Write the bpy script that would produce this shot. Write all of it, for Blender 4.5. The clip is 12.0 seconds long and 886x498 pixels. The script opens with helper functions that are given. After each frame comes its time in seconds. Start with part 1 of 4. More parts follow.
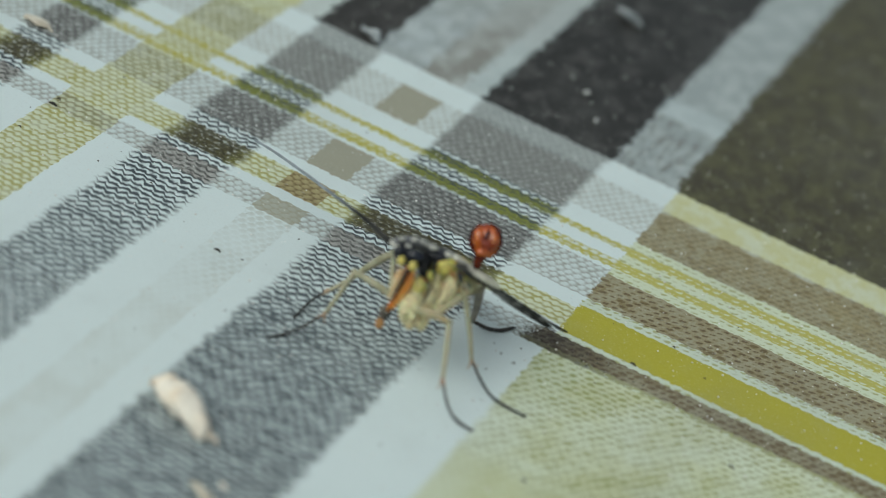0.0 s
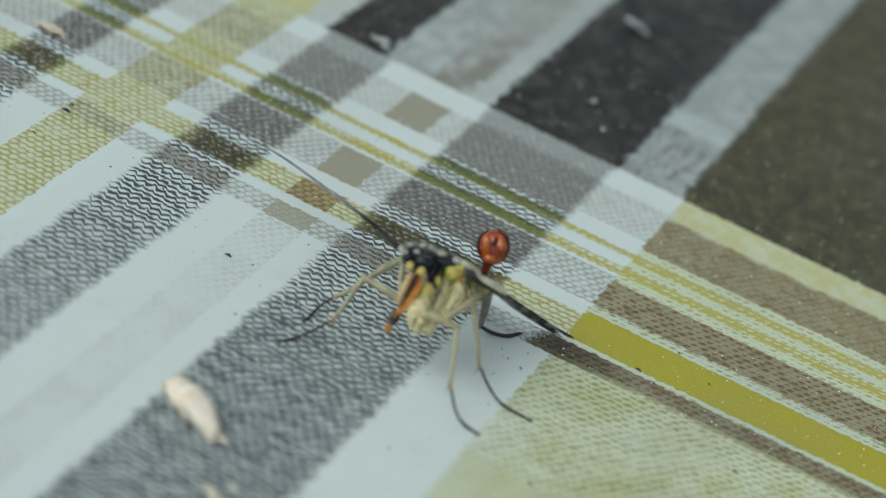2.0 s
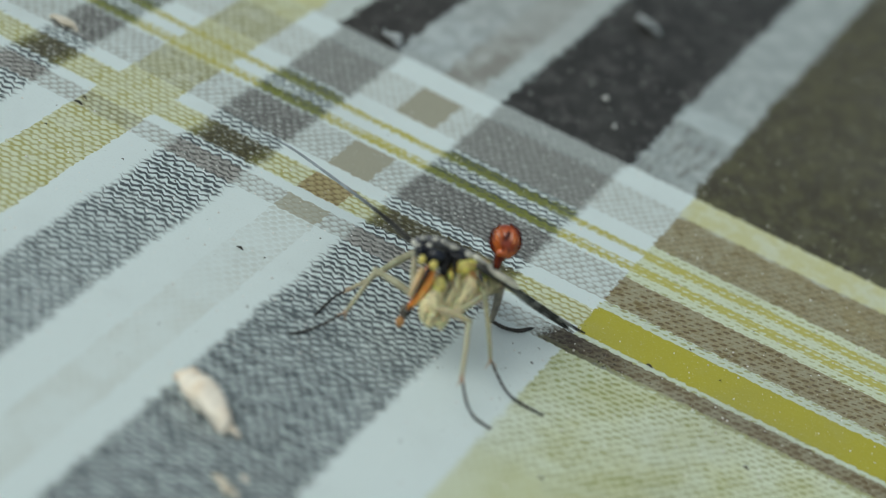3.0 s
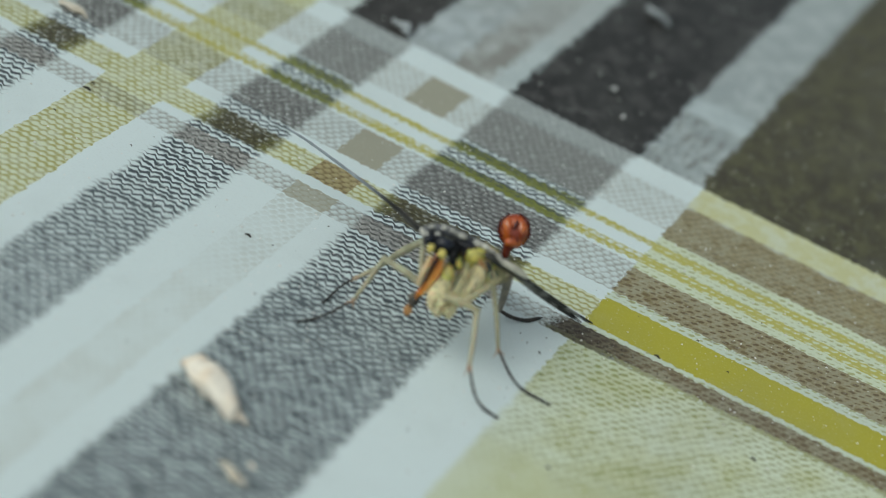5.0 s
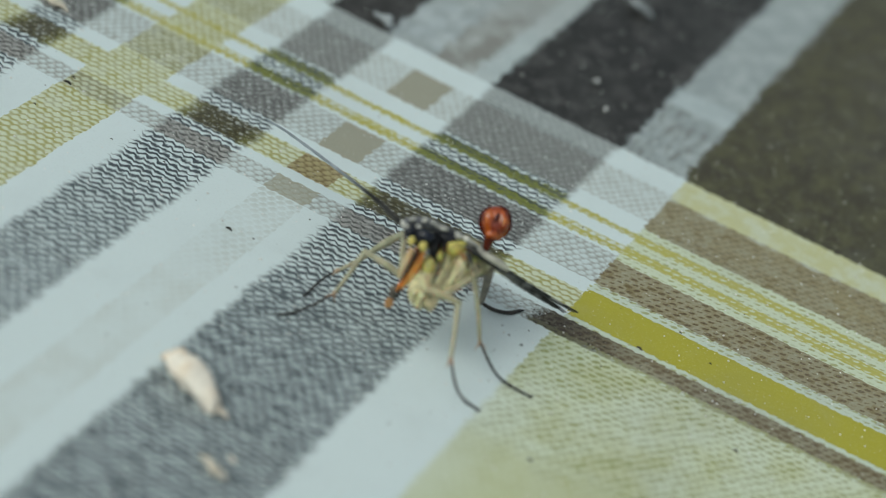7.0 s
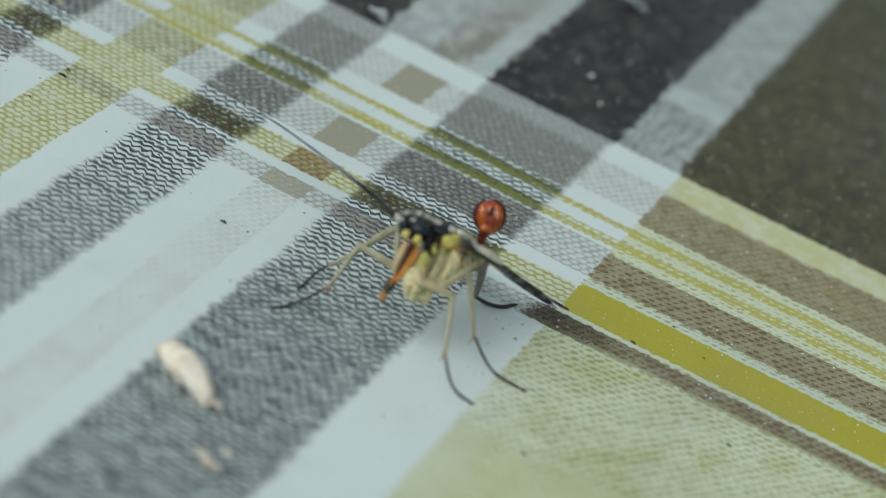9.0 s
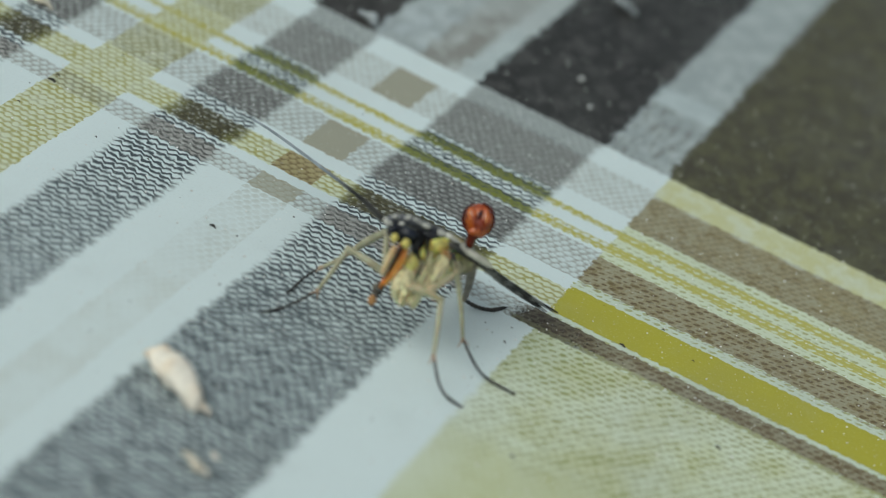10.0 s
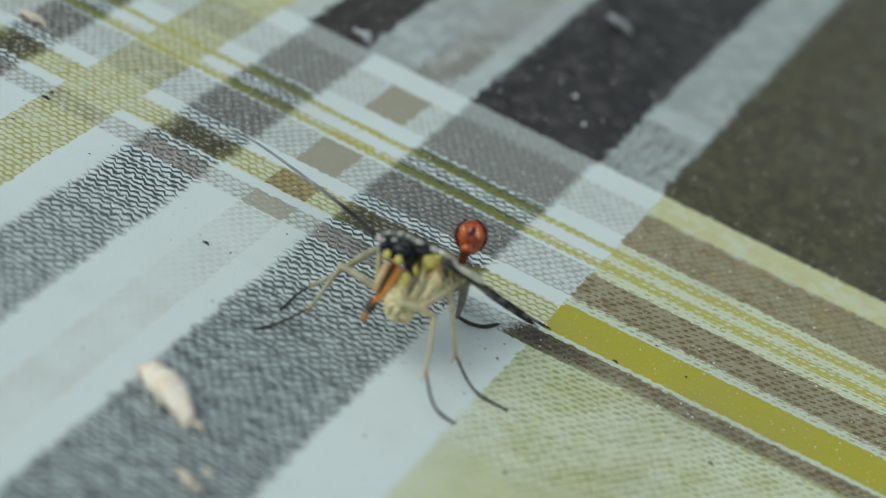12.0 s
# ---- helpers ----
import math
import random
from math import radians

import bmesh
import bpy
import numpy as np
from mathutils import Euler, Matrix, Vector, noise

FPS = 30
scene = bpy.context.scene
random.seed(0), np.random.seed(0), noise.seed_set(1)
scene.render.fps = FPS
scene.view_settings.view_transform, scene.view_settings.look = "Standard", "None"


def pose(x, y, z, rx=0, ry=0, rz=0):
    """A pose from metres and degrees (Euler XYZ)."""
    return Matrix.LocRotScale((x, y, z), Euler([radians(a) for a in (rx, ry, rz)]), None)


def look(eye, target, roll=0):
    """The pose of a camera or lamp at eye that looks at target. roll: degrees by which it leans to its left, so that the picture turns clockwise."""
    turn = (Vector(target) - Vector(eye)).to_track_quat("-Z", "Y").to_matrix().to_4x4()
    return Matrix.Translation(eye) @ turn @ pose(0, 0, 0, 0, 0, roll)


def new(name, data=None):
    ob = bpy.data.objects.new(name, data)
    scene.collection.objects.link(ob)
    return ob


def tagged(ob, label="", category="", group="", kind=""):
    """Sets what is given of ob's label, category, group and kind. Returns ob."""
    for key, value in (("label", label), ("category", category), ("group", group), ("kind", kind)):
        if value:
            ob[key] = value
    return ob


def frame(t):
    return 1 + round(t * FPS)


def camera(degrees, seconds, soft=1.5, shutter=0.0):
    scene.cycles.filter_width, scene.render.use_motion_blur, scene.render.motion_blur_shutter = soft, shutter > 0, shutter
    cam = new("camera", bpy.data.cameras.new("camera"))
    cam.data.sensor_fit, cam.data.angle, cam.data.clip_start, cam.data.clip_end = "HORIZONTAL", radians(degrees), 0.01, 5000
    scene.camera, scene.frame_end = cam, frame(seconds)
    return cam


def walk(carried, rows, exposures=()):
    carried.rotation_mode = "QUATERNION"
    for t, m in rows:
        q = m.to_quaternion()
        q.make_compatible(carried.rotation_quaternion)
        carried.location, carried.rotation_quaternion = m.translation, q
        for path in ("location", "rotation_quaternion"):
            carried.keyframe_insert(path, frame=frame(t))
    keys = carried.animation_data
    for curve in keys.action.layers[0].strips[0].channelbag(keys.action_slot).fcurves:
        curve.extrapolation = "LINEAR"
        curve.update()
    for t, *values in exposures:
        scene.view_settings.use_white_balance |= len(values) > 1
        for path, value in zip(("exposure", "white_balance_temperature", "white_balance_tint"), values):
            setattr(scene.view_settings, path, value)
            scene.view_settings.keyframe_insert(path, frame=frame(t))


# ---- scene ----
cam = camera(22.179, 12.0, soft=0.85, shutter=0.5)
cam.data.dof.use_dof = True
cam.data.dof.focus_distance = 0.1062
cam.data.dof.aperture_fstop = 36.0
walk(cam, [
    (0, pose(0.025925, -0.086967, 0.056208, 56.9888, -14.6500, 25.5312)),
    (0.5, pose(0.025988, -0.087178, 0.056309, 57.0086, -14.6971, 25.6519)),
    (1, pose(0.025991, -0.087498, 0.056265, 57.0595, -14.7915, 25.7375)),
    (1.5, pose(0.026110, -0.087693, 0.056752, 57.0193, -14.7550, 25.7803)),
    (2, pose(0.026193, -0.088025, 0.056705, 57.1481, -14.7701, 25.8079)),
    (2.5, pose(0.026177, -0.088225, 0.056525, 57.2091, -14.8936, 25.9281)),
    (3, pose(0.026056, -0.088357, 0.056169, 57.2019, -15.0895, 26.1209)),
    (3.2, pose(0.026005, -0.088484, 0.056055, 57.1840, -15.1985, 26.2237)),
    (4.8, pose(0.025924, -0.088355, 0.055813, 56.9845, -15.4037, 26.4441)),
    (5, pose(0.025876, -0.088396, 0.055899, 56.9255, -15.4231, 26.4369)),
    (5.5, pose(0.026015, -0.088333, 0.056010, 56.8926, -15.3678, 26.4052)),
    (6, pose(0.026077, -0.088099, 0.055945, 56.8922, -15.3289, 26.2211)),
    (6.5, pose(0.026021, -0.088170, 0.055797, 56.9285, -15.4124, 26.1152)),
    (7, pose(0.026254, -0.088086, 0.055819, 56.8888, -15.3397, 26.1004)),
    (7.2, pose(0.026343, -0.088235, 0.055846, 56.9002, -15.3679, 26.0933)),
    (8.8, pose(0.026115, -0.088252, 0.055646, 56.8109, -15.6548, 26.0211)),
    (9, pose(0.026310, -0.088231, 0.055744, 56.8208, -15.5799, 26.0606)),
    (9.5, pose(0.026249, -0.088353, 0.055900, 56.8221, -15.6097, 25.9612)),
    (10, pose(0.026661, -0.088154, 0.055986, 56.9082, -15.4581, 25.9130)),
    (10.5, pose(0.026990, -0.087897, 0.056097, 57.0184, -15.3136, 25.6984)),
    (11, pose(0.027018, -0.087983, 0.056183, 57.1252, -15.3588, 25.7031)),
    (11.5, pose(0.027006, -0.088251, 0.055993, 57.3475, -15.4620, 25.7859)),
    (12, pose(0.027085, -0.088201, 0.055965, 57.4619, -15.3909, 25.8819)),
], exposures=[(0, -0.13, 6400, -3.0), (12, -0.13, 6350, -3.0)])

# ---- light: bright overcast daylight ----
SUN_ELEVATION, SUN_AZIMUTH = 52.0, 222.0
world = bpy.data.worlds.new("overcast_sky")
scene.world = world
world.use_nodes = True
wt = world.node_tree
sky = wt.nodes.new("ShaderNodeTexSky")
sky.sky_type = "NISHITA"
sky.sun_disc = False
sky.sun_elevation = radians(SUN_ELEVATION)
sky.sun_rotation = radians(SUN_AZIMUTH)
sky.dust_density = 4.0
sky.air_density = 1.0
wt.nodes["Background"].inputs["Strength"].default_value = 0.116
cloud = wt.nodes.new("ShaderNodeHueSaturation")
cloud.inputs["Saturation"].default_value = 0.35
wt.links.new(sky.outputs[0], cloud.inputs["Color"])
wt.links.new(cloud.outputs[0], wt.nodes["Background"].inputs["Color"])
sun_data = bpy.data.lights.new("sun", "SUN")
sun_data.energy = 0.52
sun_data.angle = radians(60)
sun_data.color = (1.0, 0.97, 0.92)
sun = new("sun", sun_data)
a, e = radians(SUN_AZIMUTH), radians(SUN_ELEVATION)
sun.matrix_world = look((math.sin(a) * math.cos(e), math.cos(a) * math.cos(e), math.sin(e)), (0, 0, 0))

MM = 0.001


# ---- materials ----
class Nodes:
    """Short hand for a node tree."""

    def __init__(self, name):
        self.mat = bpy.data.materials.new(name)
        self.mat.use_nodes = True
        self.tree = self.mat.node_tree
        self.bsdf = self.tree.nodes["Principled BSDF"]

    def put(self, socket, value):
        if isinstance(value, (int, float)):
            socket.default_value = value
        elif isinstance(value, tuple):
            socket.default_value = value if len(value) == len(socket.default_value) else (*value, 1.0)
        else:
            self.tree.links.new(value, socket)

    def math(self, op, a, b=0.0, c=0.0):
        n = self.tree.nodes.new("ShaderNodeMath")
        n.operation = op
        for s, v in zip(n.inputs, (a, b, c)):
            self.put(s, v)
        return n.outputs[0]

    def smooth(self, x, lo, hi):
        n = self.tree.nodes.new("ShaderNodeMapRange")
        n.interpolation_type = "SMOOTHSTEP"
        for s, v in zip(n.inputs, (x, lo, hi, 0.0, 1.0)):
            self.put(s, v)
        return n.outputs[0]

    def mix(self, f, a, b, blend="MIX"):
        n = self.tree.nodes.new("ShaderNodeMix")
        n.data_type, n.blend_type = "RGBA", blend
        self.put(n.inputs[0], f)
        self.put(n.inputs[6], a)
        self.put(n.inputs[7], b)
        return n.outputs[2]

    def ramp(self, x, stops, lo, hi, interpolation="CONSTANT"):
        """stops: (place, colour); each colour begins at its place."""
        n = self.tree.nodes.new("ShaderNodeValToRGB")
        r = n.color_ramp
        r.interpolation = interpolation
        while len(r.elements) < len(stops):
            r.elements.new(1.0)
        for el, (p, c) in zip(r.elements, stops):
            el.position, el.color = (p - lo) / (hi - lo), (*c, 1.0)
        self.put(n.inputs[0], self.math("DIVIDE", self.math("SUBTRACT", x, lo), hi - lo))
        return n.outputs[0]

    def noise(self, vec, scale, detail=2.0, rough=0.5):
        n = self.tree.nodes.new("ShaderNodeTexNoise")
        self.put(n.inputs["Vector"], vec)
        self.put(n.inputs["Scale"], scale)
        self.put(n.inputs["Detail"], detail)
        self.put(n.inputs["Roughness"], rough)
        return n.outputs[0]

    def coords(self):
        return self.tree.nodes.new("ShaderNodeTexCoord").outputs["Object"]

    def split(self, vec):
        n = self.tree.nodes.new("ShaderNodeSeparateXYZ")
        self.put(n.inputs[0], vec)
        return n.outputs

    def join(self, x, y, z=0.0):
        n = self.tree.nodes.new("ShaderNodeCombineXYZ")
        for s, v in zip(n.inputs, (x, y, z)):
            self.put(s, v)
        return n.outputs[0]

    def bump(self, height, strength, distance):
        n = self.tree.nodes.new("ShaderNodeBump")
        self.put(n.inputs["Strength"], strength)
        self.put(n.inputs["Distance"], distance)
        self.put(n.inputs["Height"], height)
        self.put(self.bsdf.inputs["Normal"], n.outputs[0])

    def set(self, **values):
        for k, v in values.items():
            self.put(self.bsdf.inputs[k.replace("_", " ")], v)
        return self.mat


WHITE = (0.695, 0.78, 0.795)
CHARCOAL = (0.017, 0.0155, 0.0145)
INK = (0.046, 0.060, 0.073)
OLIVE_DARK = (0.076, 0.070, 0.036)
OLIVE = (0.443, 0.407, 0.045)
TAN = (0.36, 0.35, 0.275)
BROWN = (0.30, 0.258, 0.152)
UMBER = (0.105, 0.064, 0.025)
GOLD = (0.46, 0.42, 0.055)
YELLOW = (0.39, 0.375, 0.125)
GREEN = (0.39, 0.41, 0.185)
CREAM = (0.58, 0.58, 0.32)
MIST = (0.33, 0.37, 0.38)
GREY = (0.27, 0.29, 0.29)
PALE = (0.34, 0.355, 0.33)
FAINT = (0.56, 0.61, 0.59)
GAP = (0.64, 0.70, 0.54)
THREAD = (0.50, 0.47, 0.12)
MOSS = (0.20, 0.22, 0.03)
SHEER = (0.60, 0.67, 0.57)


def oilcloth():
    """Printed plaid: stripes across u and v in millimetres, woven into one another in fine wavy rows."""
    k = Nodes("plaid_oilcloth")
    m = k.math
    vec = k.coords()
    sx, sy, _ = k.split(vec)
    x, y = m("MULTIPLY", sx, 1000.0), m("MULTIPLY", sy, 1000.0)
    xc = m("MINIMUM", m("MAXIMUM", x, -60.0), 60.0)
    yc = m("MINIMUM", m("MAXIMUM", y, -60.0), 60.0)
    xx, xy, yy = m("MULTIPLY", xc, xc), m("MULTIPLY", xc, yc), m("MULTIPLY", yc, yc)

    def drawn(base, a, b, c, d, lin):
        s = m("MULTIPLY_ADD", xx, b, base)
        s = m("MULTIPLY_ADD", xy, c, s)
        s = m("MULTIPLY_ADD", yy, d, s)
        return m("MULTIPLY_ADD", lin, a, s)

    # the print is a little out of square
    u0 = drawn(x, 0.00114, 0.0002357, -0.0000811, -0.0000413, yc)
    v0 = drawn(y, -0.00469, -0.0004033, 0.0010323, -0.0004484, xc)
    u0 = m("SUBTRACT", m("FLOORED_MODULO", m("ADD", u0, 36.0), 84.0), 36.0)
    v0 = m("SUBTRACT", m("FLOORED_MODULO", m("ADD", v0, 44.0), 100.0), 44.0)
    uv = k.join(u0, m("MULTIPLY", v0, 0.75))
    drift = m("SUBTRACT", k.noise(uv, 0.55, 2.0), 0.5)
    fine = m("SUBTRACT", k.noise(uv, 2.2, 2.0), 0.5)
    speck = m("SUBTRACT", k.noise(uv, 5.0, 3.0, 0.7), 0.5)
    # rows
    PITCH, WAVE = 0.38, 0.57
    NET, CELL = 0.375, 0.50
    swing = m("MULTIPLY", m("ADD", m("MULTIPLY_ADD", fine, 0.25, u0), m("MULTIPLY", v0, 0.42)), 2 * math.pi / WAVE)
    ripple = m("MULTIPLY_ADD", m("SINE", m("MULTIPLY", swing, 2.0)), 0.38, m("SINE", swing))
    vr = m("ADD", m("MULTIPLY_ADD", ripple, 0.060, v0), m("MULTIPLY", drift, 0.6))
    vr = m("MULTIPLY_ADD", fine, 0.17, vr)
    streak = m("SUBTRACT", k.noise(k.join(m("MULTIPLY", u0, 0.8), m("MULTIPLY", v0, 2.0)), 1.6, 3.0, 0.6), 0.5)
    vr = m("MULTIPLY_ADD", u0, 0.045, vr)
    phase = m("DIVIDE", vr, PITCH)
    row = m("FLOOR", m("ADD", phase, 0.25))
    saw = m("SINE", m("MULTIPLY", phase, 2 * math.pi))
    stitch = m("SINE", m("MULTIPLY", m("MULTIPLY_ADD", row, 0.5, m("DIVIDE", u0, WAVE)), 2 * math.pi))
    lump = m("SUBTRACT", k.noise(uv, 0.95, 3.0, 0.6), 0.5)
    knot = k.tree.nodes.new("ShaderNodeTexWhiteNoise")
    knot.noise_dimensions = "2D"
    k.put(knot.inputs["Vector"], k.join(m("FLOOR", m("MULTIPLY_ADD", row, 0.5, m("DIVIDE", u0, WAVE))), row))
    heavy = m("MULTIPLY", m("MULTIPLY", k.smooth(v0, -7.0, -12.0), k.smooth(u0, -7.0, -4.5)), 0.36)
    coarse = m("MULTIPLY", m("SUBTRACT", k.noise(k.join(m("MULTIPLY", u0, 0.45), m("MULTIPLY", v0, 1.2)), 1.5, 2.0), 0.5), m("MULTIPLY", heavy, 8.0))
    saw = m("ADD", m("SUBTRACT", saw, heavy), coarse)
    uneven = m("MULTIPLY_ADD", m("SUBTRACT", knot.outputs["Value"], 0.5), 0.5, saw)
    weave = k.smooth(m("ADD", uneven, m("MULTIPLY_ADD", fine, 1.1, m("MULTIPLY_ADD", lump, 1.3, m("MULTIPLY_ADD", streak, 2.4, m("MULTIPLY_ADD", speck, 1.2, m("MULTIPLY", stitch, 0.50)))))), -0.85, 0.95)
    # the rows run together where the ink lies heavier
    weave = m("MULTIPLY_ADD", m("SUBTRACT", 0.27, weave), m("MULTIPLY", k.smooth(v0, -6.5, -12.0), 0.28), weave)
    flat = m("DIVIDE", m("MULTIPLY_ADD", fine, 0.12, m("MULTIPLY_ADD", drift, 0.35, v0)), NET)
    flat_row = m("FLOOR", m("ADD", flat, 0.25))
    flat_saw = m("SINE", m("MULTIPLY", flat, 2 * math.pi))
    flat_stitch = m("SINE", m("MULTIPLY", m("MULTIPLY_ADD", flat_row, 0.5, m("DIVIDE", m("MULTIPLY_ADD", drift, 0.3, u0), CELL)), 2 * math.pi))
    cell = k.tree.nodes.new("ShaderNodeTexWhiteNoise")
    cell.noise_dimensions = "2D"
    k.put(cell.inputs["Vector"], k.join(m("FLOOR", m("MULTIPLY_ADD", flat_row, 0.5, m("DIVIDE", m("MULTIPLY_ADD", drift, 0.3, u0), CELL))), flat_row))
    odd = m("SUBTRACT", cell.outputs["Value"], 0.5)
    net = m("ADD", flat_saw, m("MULTIPLY_ADD", fine, 2.0, m("MULTIPLY", flat_stitch, 0.8)))
    net = m("MULTIPLY_ADD", speck, 2.6, m("MULTIPLY_ADD", odd, 0.8, net))
    mesh = k.smooth(net, -1.25, 1.15)
    place = m("SUBTRACT", m("FRACT", m("MULTIPLY_ADD", flat_row, 0.5, m("DIVIDE", m("MULTIPLY_ADD", drift, 0.3, u0), 0.50))), 0.5)
    slant = m("SINE", m("MULTIPLY", m("MULTIPLY_ADD", place, -0.42, flat), 2 * math.pi))
    slant = m("SUBTRACT", slant, m("MULTIPLY", k.smooth(m("ABSOLUTE", place), 0.15, 0.42), 1.5))
    slant = m("MULTIPLY_ADD", odd, 1.3, m("MULTIPLY_ADD", streak, 2.6, m("MULTIPLY_ADD", speck, 1.6, slant)))
    tight = m("MULTIPLY_ADD", fine, 1.6, m("MULTIPLY_ADD", speck, 2.0, m("MULTIPLY_ADD", streak, -0.6, m("ADD", slant, 0.12))))
    ticks = k.smooth(m("SUBTRACT", m("MULTIPLY", net, 0.75), m("MULTIPLY_ADD", odd, -0.4, m("MULTIPLY", tight, 0.45))), -1.1, 1.1)
    # ragged edges of the dark stripes
    jit = k.tree.nodes.new("ShaderNodeTexWhiteNoise")
    jit.noise_dimensions = "1D"
    k.put(jit.inputs["W"], row)
    u = m("MULTIPLY_ADD", speck, 0.22, m("MULTIPLY_ADD", fine, 0.22, u0))
    ui = m("ADD", u, m("MULTIPLY", m("SUBTRACT", jit.outputs["Value"], 0.5), 0.26))
    u = m("MULTIPLY_ADD", odd, 0.12, u)
    v = m("MULTIPLY_ADD", speck, 0.22, m("MULTIPLY_ADD", fine, 0.26, m("MULTIPLY_ADD", ripple, 0.022, v0)))
    vi = m("MULTIPLY_ADD", speck, 0.25, m("MULTIPLY_ADD", ripple, 0.036, v))

    W = WHITE
    U0, U1, V0, V1 = -36, 48, -44, 56
    # stripes on plain ground
    long_rows = k.ramp(u, [(U0, W), (-19.3, YELLOW), (-16.1, W), (7.7, GREEN), (30, W)], U0, U1)
    cross_rows = k.ramp(v, [(V0, W), (-3.85, PALE), (-2.3, W), (-1.5, YELLOW), (0.35, W), (1.5, PALE), (4.8, W), (5.1, GOLD), (5.65, W),
                            (7.0, GOLD), (7.55, W), (8.9, (0.44, 0.46, 0.43)), (12.4, W)], V0, V1)
    both = k.mix(1.0, long_rows, cross_rows, "DARKEN")
    is_yellow = k.ramp(u, [(U0, (0.0, 0.0, 0.0)), (-19.3, (1.0, 1.0, 1.0)), (-16.1, (0.0, 0.0, 0.0))], U0, U1)
    is_band = k.ramp(v, [(V0, (0.0, 0.0, 0.0)), (-3.85, (1.0, 1.0, 1.0)), (-2.3, (0.0, 0.0, 0.0)), (1.5, (1.0, 1.0, 1.0)), (4.8, (0.0, 0.0, 0.0)), (8.9, (1.0, 1.0, 1.0)), (12.4, (0.0, 0.0, 0.0))], V0, V1)
    both = k.mix(m("MULTIPLY", is_yellow, is_band), both, (0.26, 0.245, 0.115))
    both = k.mix(m("MULTIPLY", k.smooth(k.noise(uv, 1.1, 3.0, 0.6), 0.40, 0.8), 0.4), both, W)
    is_cross = k.ramp(v, [(V0, (0.0, 0.0, 0.0)), (-1.5, (1.0, 1.0, 1.0)), (0.35, (0.0, 0.0, 0.0))], V0, V1)
    is_gold = m("MAXIMUM", is_yellow, is_cross)
    plain = k.mix(m("MULTIPLY", k.mix(is_gold, ticks, mesh), m("MULTIPLY_ADD", m("MULTIPLY", is_yellow, is_band), -0.25, 1.0)), both, k.mix(m("MULTIPLY_ADD", is_gold, 0.38, 0.20), W, k.mix(is_gold, both, (0.62, 0.63, 0.33))))
    # across the dark stripes
    ink_long = k.ramp(vi, [(V0, INK), (-3.85, (0.065, 0.063, 0.060)), (-2.3, INK), (-1.5, (0.034, 0.030, 0.012)), (0.35, INK), (1.4, (0.070, 0.071, 0.070)), (5.1, INK),
                          (8.3, (0.155, 0.16, 0.155)), (12.8, (0.27, 0.29, 0.29))], V0, V1)
    ink_cross = k.ramp(vi, [(V0, W), (-3.85, (0.42, 0.41, 0.39)), (-2.3, W), (-1.5, (0.105, 0.092, 0.032)), (0.35, W), (1.4, (0.27, 0.272, 0.265)), (4.8, W), (5.0, MOSS), (5.75, W),
                           (6.9, MOSS), (7.65, W), (8.3, (0.30, 0.305, 0.295)), (12.6, (0.43, 0.47, 0.47))], V0, V1)
    closed = k.ramp(v, [(V0, (0.0, 0.0, 0.0)), (-3.85, (0.45, 0.45, 0.45)), (-2.3, (0.0, 0.0, 0.0)), (-1.5, (1.0, 1.0, 1.0)), (0.35, (0.0, 0.0, 0.0)), (1.4, (1.0, 1.0, 1.0)), (4.9, (0.0, 0.0, 0.0)),
                        (8.3, (1.0, 1.0, 1.0))], V0, V1)
    ink = k.mix(k.mix(m("MULTIPLY", closed, 0.6), weave, mesh), ink_long, ink_cross)
    # across the faint tan stripe
    tan_long = k.ramp(v, [(V0, FAINT), (-3.85, (0.42, 0.43, 0.37)), (-2.3, W), (-1.5, (0.41, 0.35, 0.18)), (0.35, W), (1.5, TAN), (4.8, W), (5.1, (0.60, 0.62, 0.40)), (5.65, W),
                          (7.0, (0.60, 0.62, 0.40)), (7.55, W), (8.9, TAN), (12.4, W)], V0, V1)
    tan_cross = k.ramp(v, [(V0, W), (-3.85, TAN), (-2.3, W), (-1.5, (0.19, 0.135, 0.055)), (0.35, W), (1.5, TAN), (4.8, W), (5.1, GOLD), (5.65, W),
                           (7.0, GOLD), (7.55, W), (8.9, TAN), (12.4, W)], V0, V1)
    tan = k.mix(m("MULTIPLY", k.smooth(v, -9.0, -14.0), 0.6), k.mix(ticks, tan_cross, tan_long), (0.62, 0.67, 0.65))
    fade = m("MULTIPLY", k.smooth(v, -3.8, -5.0), m("MULTIPLY_ADD", k.smooth(k.noise(uv, 0.35, 3.0, 0.6), 0.38, 0.62), 0.55, 0.15))
    tan = k.mix(fade, tan, W)
    no, yes = (0.0, 0.0, 0.0), (1.0, 1.0, 1.0)
    is_ink = 0.0
    for a, b in ((-24.3, -21.6), (-14.0, -10.1), (-4.0, 3.5), (38.0, 42.0)):
        stripe = m("MULTIPLY", k.smooth(ui, a - 0.26, a + 0.26), m("SUBTRACT", 1.0, k.smooth(ui, b - 0.26, b + 0.26)))
        is_ink = m("ADD", is_ink, stripe)
    is_tan = k.ramp(u, [(U0, no), (-7.9, yes), (-5.6, no)], U0, U1)
    inner = 0.0
    for a, b in ((-24.3, -21.6), (-14.0, -10.1), (-4.0, 3.5)):
        inner = m("ADD", inner, m("MULTIPLY", k.smooth(ui, a, a + 0.9), m("SUBTRACT", 1.0, k.smooth(ui, b - 0.9, b))))
